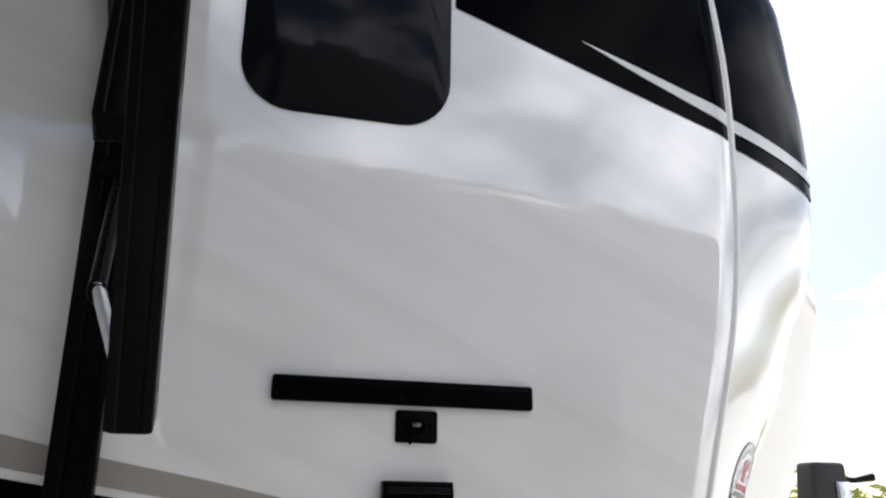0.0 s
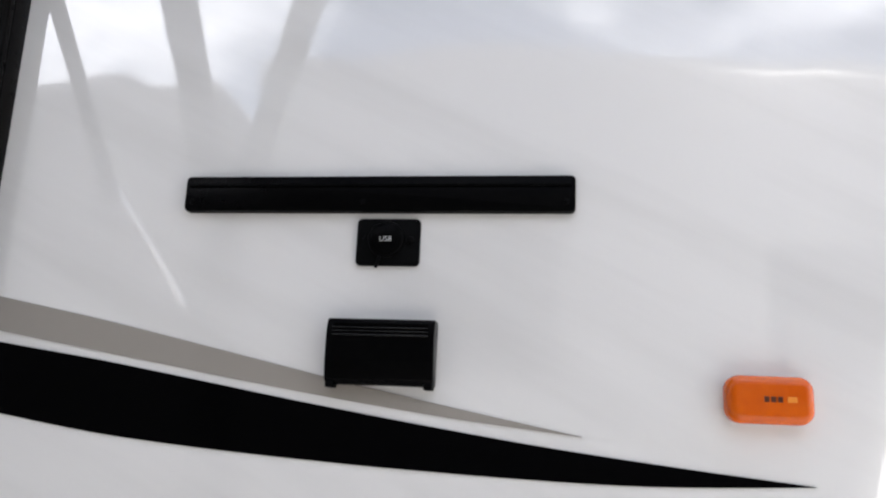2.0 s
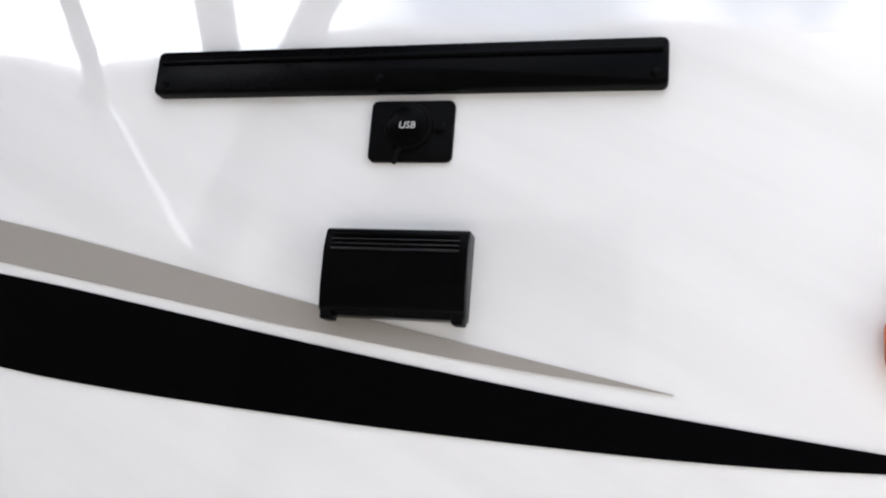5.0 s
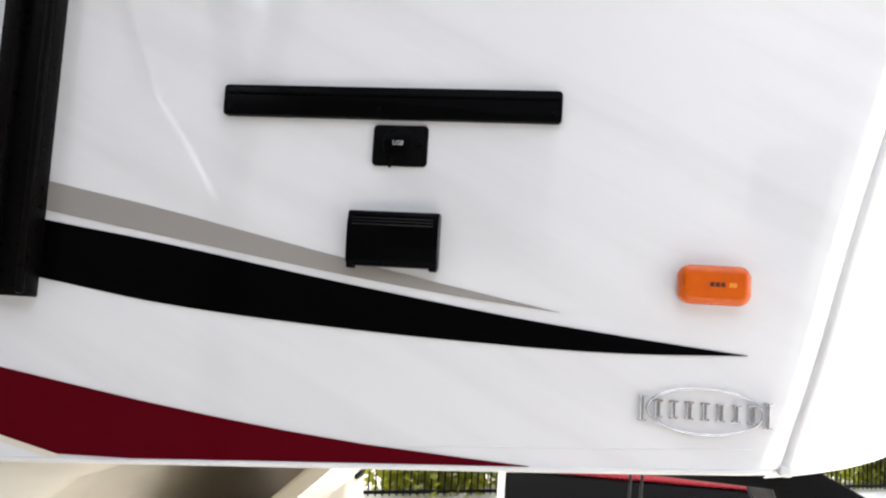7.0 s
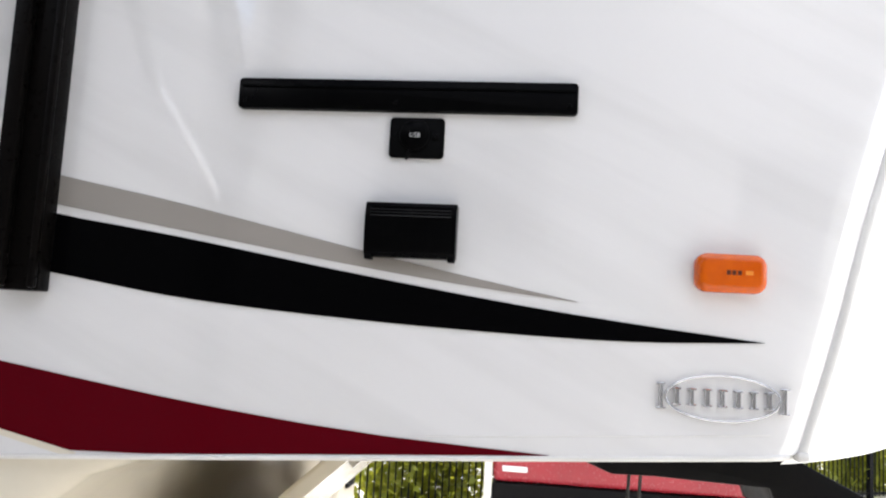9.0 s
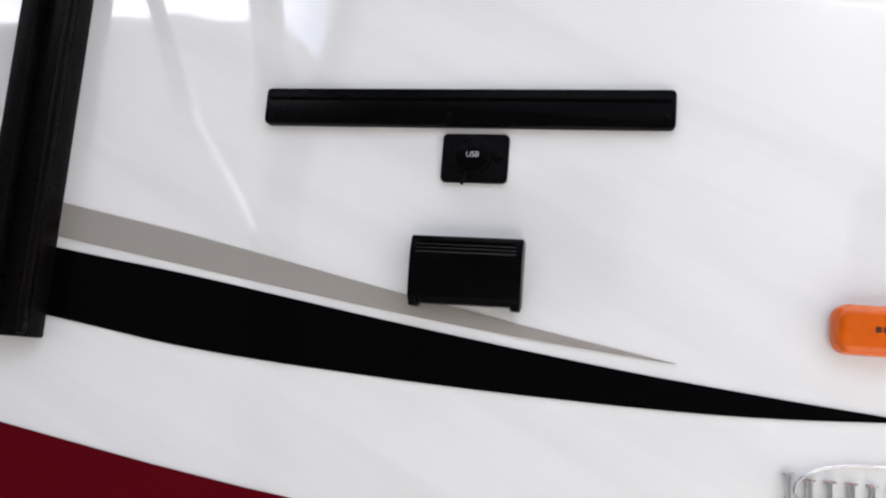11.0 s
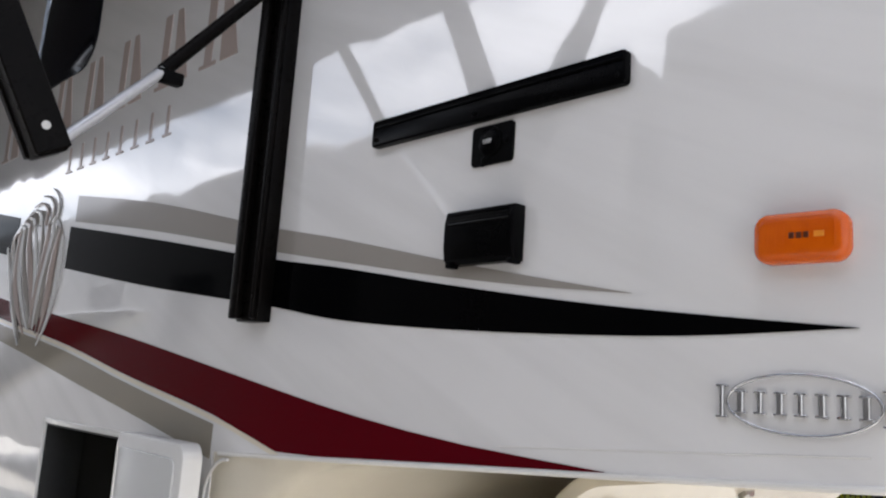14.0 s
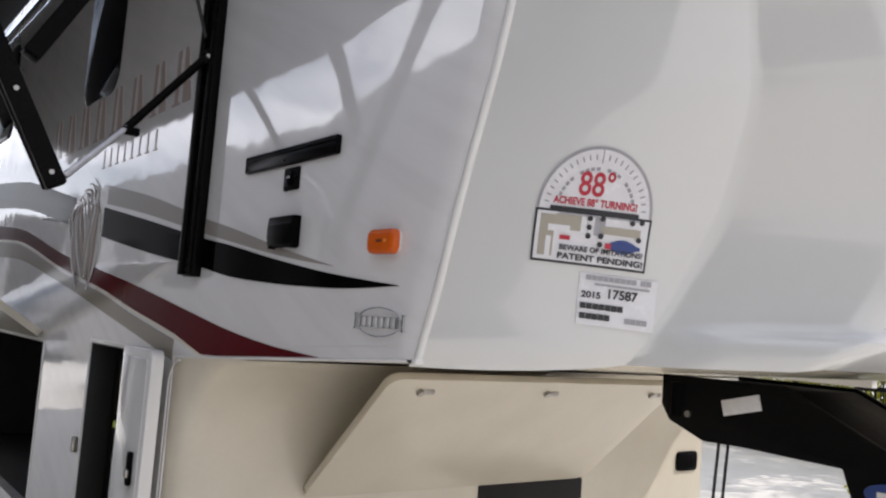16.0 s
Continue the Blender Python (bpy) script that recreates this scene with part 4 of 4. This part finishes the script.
def stickers():
    t = thing("turning_angle_sticker", (0, 0, 0), "white sticker with a half-round angle scale and red 88 degrees", "sticker")
    w, h = 0.224, 0.098
    R, cx, cz = 0.111, w / 2, h
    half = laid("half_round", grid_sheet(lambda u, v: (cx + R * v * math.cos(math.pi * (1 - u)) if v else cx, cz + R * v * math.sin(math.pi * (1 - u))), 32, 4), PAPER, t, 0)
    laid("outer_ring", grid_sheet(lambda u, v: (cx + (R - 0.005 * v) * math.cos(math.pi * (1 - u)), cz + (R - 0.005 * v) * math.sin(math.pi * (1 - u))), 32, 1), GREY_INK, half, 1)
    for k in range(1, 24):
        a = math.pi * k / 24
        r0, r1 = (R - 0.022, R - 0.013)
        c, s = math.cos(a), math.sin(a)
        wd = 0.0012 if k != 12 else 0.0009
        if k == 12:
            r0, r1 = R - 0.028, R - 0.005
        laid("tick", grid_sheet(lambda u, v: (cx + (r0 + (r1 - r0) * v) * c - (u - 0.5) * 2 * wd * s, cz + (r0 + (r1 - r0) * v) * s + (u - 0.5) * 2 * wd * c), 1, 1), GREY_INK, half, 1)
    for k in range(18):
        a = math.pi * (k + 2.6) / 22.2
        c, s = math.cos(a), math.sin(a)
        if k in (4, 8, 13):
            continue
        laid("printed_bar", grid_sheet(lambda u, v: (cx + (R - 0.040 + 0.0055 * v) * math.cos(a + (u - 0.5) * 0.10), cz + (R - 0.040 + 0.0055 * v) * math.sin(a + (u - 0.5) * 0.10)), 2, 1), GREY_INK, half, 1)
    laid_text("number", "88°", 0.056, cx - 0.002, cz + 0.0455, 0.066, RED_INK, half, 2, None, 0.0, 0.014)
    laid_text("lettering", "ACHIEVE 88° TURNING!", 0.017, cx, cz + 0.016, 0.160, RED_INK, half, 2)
    laid("printed_bar", rect_sheet(cx - 0.085, cx + 0.085, cz - 0.002, cz + 0.006, 10, 1), INK, half, 2)
    panel = laid("picture_panel", rect_sheet(0, w, 0, h, 14, 6), INK, t, 1)
    laid("panel_face", rect_sheet(0.0045, w - 0.0045, 0.0045, h - 0.0045, 14, 6), PAPER, panel, 2)
    laid("picture_patch", rect_sheet(0.012, 0.040, 0.012, 0.088, 3, 3), TAN_INK, panel, 3)
    laid("picture_patch", rect_sheet(0.040, 0.090, 0.062, 0.090, 3, 2), TAN_INK, panel, 3)
    laid("picture_patch", rect_sheet(0.028, 0.070, 0.058, 0.070, 3, 2), PAPER, panel, 4)
    laid("picture_patch", rect_sheet(0.026, 0.036, 0.010, 0.048, 2, 2), PAPER, panel, 4)
    laid("printed_bar", rect_sheet(0.052, 0.072, 0.044, 0.052, 2, 1), RED_INK, panel, 4)
    laid("picture_patch", rect_sheet(0.116, 0.136, 0.058, 0.090, 2, 2), GREY_INK, panel, 3)
    laid("picture_patch", rect_sheet(0.130, 0.205, 0.062, 0.076, 4, 2), TAN_INK, panel, 4)
    laid("picture_patch", grid_sheet(lambda u, v: (0.140 + 0.068 * u, 0.042 + (v - 0.5) * 0.026 * math.sin(math.pi * min(max(u, 0.08), 0.92))), 10, 2), BLUE_INK, panel, 4)
    laid("picture_patch", rect_sheet(0.140, 0.152, 0.036, 0.046, 2, 1), RED_INK, panel, 5)
    for x, z in ((0.106, 0.087), (0.106, 0.071), (0.106, 0.055), (0.130, 0.089), (0.130, 0.057), (0.130, 0.042), (0.187, 0.087), (0.205, 0.090), (0.203, 0.058)):
        laid("wheel_mark", grid_sheet(lambda u, v: (x + 0.0052 * v * math.cos(2 * math.pi * u), z + 0.0052 * v * math.sin(2 * math.pi * u)), 10, 1), INK, panel, 5)
    laid("printed_bar", rect_sheet(0.045, 0.200, 0.0905, 0.0925, 8, 1), GREY_INK, panel, 4)
    laid_text("lettering", "BEWARE OF IMITATIONS!", 0.0135, 0.134, 0.0295, 0.160, INK, panel, 5)
    laid_text("lettering", "PATENT PENDING!", 0.0155, 0.134, 0.0135, 0.165, INK, panel, 5)

    b = (0.226, 1.607)
    s = thing("stock_sticker", (0, 0, 0), "small white dealer sticker with stock number and bars", "sticker")
    sheet = laid("sheet", rect_sheet(0, 0.155, 0, 0.096, 10, 6), PAPER, s, 0, "", b)
    laid_text("lettering", "2015", 0.0165, 0.025, 0.056, 0.038, INK, sheet, 2, b)
    laid_text("lettering", "17587", 0.024, 0.085, 0.061, 0.058, INK, sheet, 2, b)
    for x0, x1, z0, z1, m in ((0.005, 0.090, 0.030, 0.041, INK), (0.005, 0.065, 0.011, 0.022, INK), (0.094, 0.140, 0.010, 0.020, GREY_INK), (0.012, 0.112, 0.084, 0.093, GREY_INK), (0.120, 0.142, 0.084, 0.094, GREY_INK), (0.030, 0.140, 0.075, 0.079, GREY_INK)):
        n = max(2, int((x1 - x0) / 0.011))
        for k in range(n):
            a = x0 + (x1 - x0) * k / n
            laid("printed_bar", rect_sheet(a, a + (x1 - x0) / n * 0.93, z0, z1, 1, 1), m, sheet, 2, "", b)


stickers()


# ---- hitch under the cap ----
def pin_box():
    t = thing("pin_box", (1.06, 1.40, 1.30), "black painted steel hitch pin box under the overhang", "pin box")
    prof = [(-0.56, 0.19), (-0.165, 0.19), (0.29, -0.03), (0.50, -0.14), (0.50, -0.36), (0.24, -0.34), (0.14, -0.13), (0.03, -0.09), (0.0, 0.0), (-0.30, 0.010), (-0.41, 0.008), (-0.53, 0.055), (-0.56, 0.10)]

    def plate(pts, y0, y1, bevel):
        bm = slab(pts, y0, y1)
        bmesh.ops.bevel(bm, geom=bm.edges[:], offset=bevel, segments=2, affect='EDGES', profile=0.5)
        return bm
    part("side_plate", plate(prof, -0.215, -0.19, 0.005), BLACK_STEEL, t)
    part("side_plate", plate(prof, 0.19, 0.215, 0.005), BLACK_STEEL, t)
    inner = [(x * 0.97, z * 0.94) for x, z in prof]
    part("body", plate(inner, -0.188, 0.188, 0.008), BLACK_STEEL, t)
    bm = box(-0.06, 0.06, -0.223, -0.2155, -0.022, 0.022, 0.002)
    bmesh.ops.transform(bm, matrix=Matrix.Translation((-0.285, 0, 0.125)) @ Matrix.Rotation(radians(-14), 4, 'Y'), verts=bm.verts[:])
    part("label_plate", bm, PAPER, t, "white printed label")
    bm = slab([(0.12 + 0.062 * math.cos(2 * math.pi * k / 28), -0.045 + 0.028 * math.sin(2 * math.pi * k / 28)) for k in range(28)], -0.221, -0.2155, 0.001)
    oval = part("oval_badge", bm, BLUE_INK, t, "blue oval badge with a white rim")
    part("badge_bar", box(0.09, 0.15, -0.2235, -0.2205, -0.052, -0.038, 0.001), PAPER, oval)
    part("king_pin", tube([(0.40, 0, -0.34), (0.40, 0, -0.48)], 0.045, 14), STEEL, t)
    part("corner_post", tube([(-0.505, -0.21, 0.17), (-0.505, -0.21, 0.07)], 0.020, 14), BLACK_PLASTIC, t, "round black post with a bright bolt")
    part("bolt", tube([(-0.46, -0.215, 0.08), (-0.46, -0.222, 0.08)], 0.010, 10), STEEL, t)
    for k in range(2):
        part("cable", tube([(-0.36 + 0.03 * k, -0.20, 0.06), (-0.37 + 0.03 * k, -0.21, -0.16), (-0.35 + 0.05 * k, -0.20, -0.42), (-0.30 + 0.02 * k, -0.16, -0.55)], 0.0045, 8), RUBBER, t)


pin_box()




def mirror_post():
    t = thing("mirror_post", (2.42, 1.61, 0), "black mirror head with a side rod on a dark post", "mirror post")
    part("post", tube([(0, 0, 0), (0, 0, 1.74)], 0.03, 12), BLACK_STEEL, t, "", True)
    bm = box(-0.09, 0.08, -0.06, 0.05, 1.66, 1.98, 0.02, 3)
    for v in bm.verts:
        v.co.x *= 1.0 + 0.9 * (1.98 - v.co.z)
    head = part("head", bm, RUBBER, t, "black tapered mirror housing")
    part("mirror_glass", box(0.015, 0.085, -0.0675, -0.0605, 1.68, 1.90, 0.003), CHROME, head, "narrow mirror glass")
    part("rod", tube([(0.08, 0, 1.91), (0.17, 0.0, 1.91), (0.26, 0.0, 1.925)], [0.014, 0.012, 0.018], 10), BLACK_STEEL, t, "", True)


mirror_post()


# ---- fence, hedge and neighbours ----
def fence(place, angle, length):
    t = thing("picket_fence", place, "black metal picket fence at the edge of the yard", "fence", "fences round the yard")
    t.rotation_euler = (0, 0, angle)
    part("rail", box(0, length, -0.015, 0.015, 0.05, 0.08), BLACK_STEEL, t)
    part("rail", box(0, length, -0.02, 0.02, 1.30, 1.34), BLACK_STEEL, t)
    first = part("picket", box(-0.006, 0.006, -0.006, 0.006, 0.03, 1.5), BLACK_STEEL, t)
    first.location.x = 0.06
    for k in range(1, int(length / 0.07)):
        p = new("picket", first.data)
        p.parent = t
        p.location.x = 0.06 + 0.07 * k
    for k in range(int(length / 2.3) + 1):
        part("post", box(2.3 * k - 0.03, 2.3 * k + 0.03, -0.03, 0.03, 0, 1.6), BLACK_STEEL, t)


def leaf_cloud(bm, centre, size, count, leaf, rnd):
    for _ in range(count):
        p = Vector((rnd.gauss(0, 0.42) * size[0], rnd.gauss(0, 0.42) * size[1], rnd.gauss(0, 0.42) * size[2])) + Vector(centre)
        a = Vector((rnd.uniform(-1, 1), rnd.uniform(-1, 1), rnd.uniform(-1, 1))).normalized()
        b = a.orthogonal().normalized()
        s = leaf * rnd.uniform(0.6, 1.4)
        vs = [bm.verts.new(p + a * s), bm.verts.new(p + b * s * 0.45), bm.verts.new(p - a * s), bm.verts.new(p - b * s * 0.45)]
        bm.faces.new(vs)


def hedge(place, angle, length, seed):
    rnd = random.Random(seed)
    bm = bmesh.new()
    for k in range(int(length / 0.5)):
        leaf_cloud(bm, (0.3 + 0.5 * k + rnd.uniform(-0.2, 0.2), rnd.uniform(-0.2, 0.3), 0.45), (0.5, 0.4, 1.05), 1500, 0.055, rnd)
    for v in bm.verts:
        v.co.z = abs(v.co.z) + 0.02
    ob = tagged(obj("hedge", bm, HEDGE), "sunlit yellow-green hedge behind the fence", "hedge", kind="stuff")
    ob.location = place
    ob.rotation_euler = (0, 0, angle)


def tree(x, y, h, seed):
    rnd = random.Random(seed)
    t = thing("tree", (x, y, 0), "broad leafy green tree beyond the yard", "tree", "trees round the yard")
    bm = tube([(0, 0, 0), (0.1, 0.05, h * 0.25), (0.0, 0.15, h * 0.5), (0.2, 0, h * 0.8)], [0.28, 0.22, 0.15, 0.05], 10)
    for k in range(7):
        a = k * 0.9
        tube([(0.05, 0.05, h * (0.3 + 0.06 * k)), (math.cos(a) * 0.9, math.sin(a) * 0.9, h * (0.42 + 0.06 * k)), (math.cos(a) * 1.9, math.sin(a) * 1.9, h * (0.48 + 0.06 * k))], [0.10, 0.06, 0.02], 6, bm)
    part("trunk", bm, BARK, t, "", True)
    bm = bmesh.new()
    for k in range(26):
        a, r = rnd.uniform(0, 6.28), rnd.uniform(0.2, 2.2)
        leaf_cloud(bm, (r * math.cos(a), r * math.sin(a), h * rnd.uniform(0.45, 0.98)), (0.9, 0.9, 0.7), 150, 0.16, rnd)
    part("crown", bm, HEDGE, t)


def neighbour(x0, x1, y0, y1, z1):
    t = thing("parked_trailer", (0, 0, 0), "plain trailer parked across the lane, skin darkened to mirror dimly", "trailer", "trailers across the lane")
    bm = box(x0, x1, y0, y1, 0.55, z1, 0.10, 4)
    part("body", bm, RV_DIM, t)
    for k in range(int((x1 - x0) / 2.6)):
        a = x0 + 1.1 + 2.6 * k
        part("roof_unit", box(a, a + 0.8, y1 - 1.3, y1 - 0.5, z1 - 0.01, z1 + 0.26, 0.08, 3), RV_DIM, t)
    n = int((x1 - x0) / 2.2)
    for k in range(n):
        a = x0 + 0.8 + 2.2 * k
        part("window", slab(rounded(a, a + 0.9, z1 - 1.7, z1 - 1.0, 0.08, 4), -0.012, 0.0), GLASS, t).matrix_basis = Matrix.Translation((2 * a + 0.9, y1 - 0.002, 0)) @ Matrix.Rotation(math.pi, 4, 'Z')
    for x in (x0 + (x1 - x0) * 0.45, x0 + (x1 - x0) * 0.58):
        bm = tube([(x, y1 - 0.32, 0.36), (x, y1 - 0.06, 0.36)], 0.36, 24)
        part("wheel", bm, RUBBER, t)


def utility_trailer():
    t = thing("utility_trailer", (1.14, 5.6, 0), "maroon red box trailer parked in the sun, with an added black fill panel", "utility trailer")
    part("body", box(-1.0, 1.0, -0.6, 0.9, 0.66, 1.35, 0.04, 3), RED_PAINT, t)
    # Black panel added behind the pin box, standing in for its deeper side.
    part("lower_panel", box(-1.0, 1.0, -0.61, 0.88, 0.24, 0.655, 0.02, 2), BLACK_STEEL, t, "black panel added to fill the dark area below the pin box")
    for x in (-1.03, 1.03):
        part("corner_post", box(x - 0.028, x + 0.028, -0.62, -0.55, 0.24, 1.36, 0.008), CAULK, t, "pale corner post")
        wheel = part("wheel", tube([(x * 0.84, 0.1, 0.32), (x * 0.99, 0.1, 0.32)], 0.32, 24), RUBBER, t)
        part("rim", tube([(x * 0.985, 0.1, 0.32), (x * 1.0, 0.1, 0.32)], 0.18, 18), STEEL, wheel)
    for x in (-0.84, 0.84):
        part("reflector", box(x - 0.09, x + 0.09, -0.615, -0.598, 0.735, 0.775, 0.006), PAPER, t, "white reflector")
    part("drawbar", box(-0.05, 0.05, 0.88, 1.8, 0.42, 0.50, 0.01), BLACK_STEEL, t)


RED_PAINT = mat("red vehicle paint", (0.30, 0.02, 0.03), 0.25, stain=0.2, stain_scale=3, grain=0.05)
HIVIS = mat("yellow-green plastic", (0.45, 0.55, 0.04), 0.45, stain=0.2, stain_scale=15, grain=0.1)
utility_trailer()


def storage_tub():
    t = thing("storage_tub", (-1.055, 0.06, 0.60), "yellow-green plastic tub standing in the storage bay", "storage tub")
    part("tub", box(-0.05, 0.07, 0.0, 0.35, 0.0, 0.52, 0.012), HIVIS, t)
    part("lid", box(-0.058, 0.078, -0.008, 0.358, 0.52, 0.55, 0.008), HIVIS, t)
    part("strap", box(-0.052, 0.074, -0.004, 0.0, 0.40, 0.425, 0.002), BLACK_PLASTIC, t)


storage_tub()
NEAR_LINE = math.atan(0.56)
fence((-1.48, 6.57, 0), NEAR_LINE, 10.0)
hedge((-1.30, 7.22, 0), NEAR_LINE, 10.0, 7)
fence((-14.0, 11.5, 0), 0.0, 12.6)
hedge((-14.0, 12.0, 0), 0.0, 12.8, 8)
neighbour(-1.2, 4.9, -5.5, -3.0, 3.68)
neighbour(-14.5, -1.45, -5.6, -3.08, 3.58)
neighbour(-38.0, -20.5, -5.6, -3.08, 3.58)
neighbour(-16.0, -4.5, -13.0, -10.5, 3.6)
for tx, ty, th, ts in ((-9, 12, 7, 1), (-2, 13, 6.5, 2), (-14, -19, 9, 4), (-7, -20, 8, 5), (0, -22, 9, 6), (13.4, 13, 1.9, 7)):
    tree(tx, ty, th, ts)
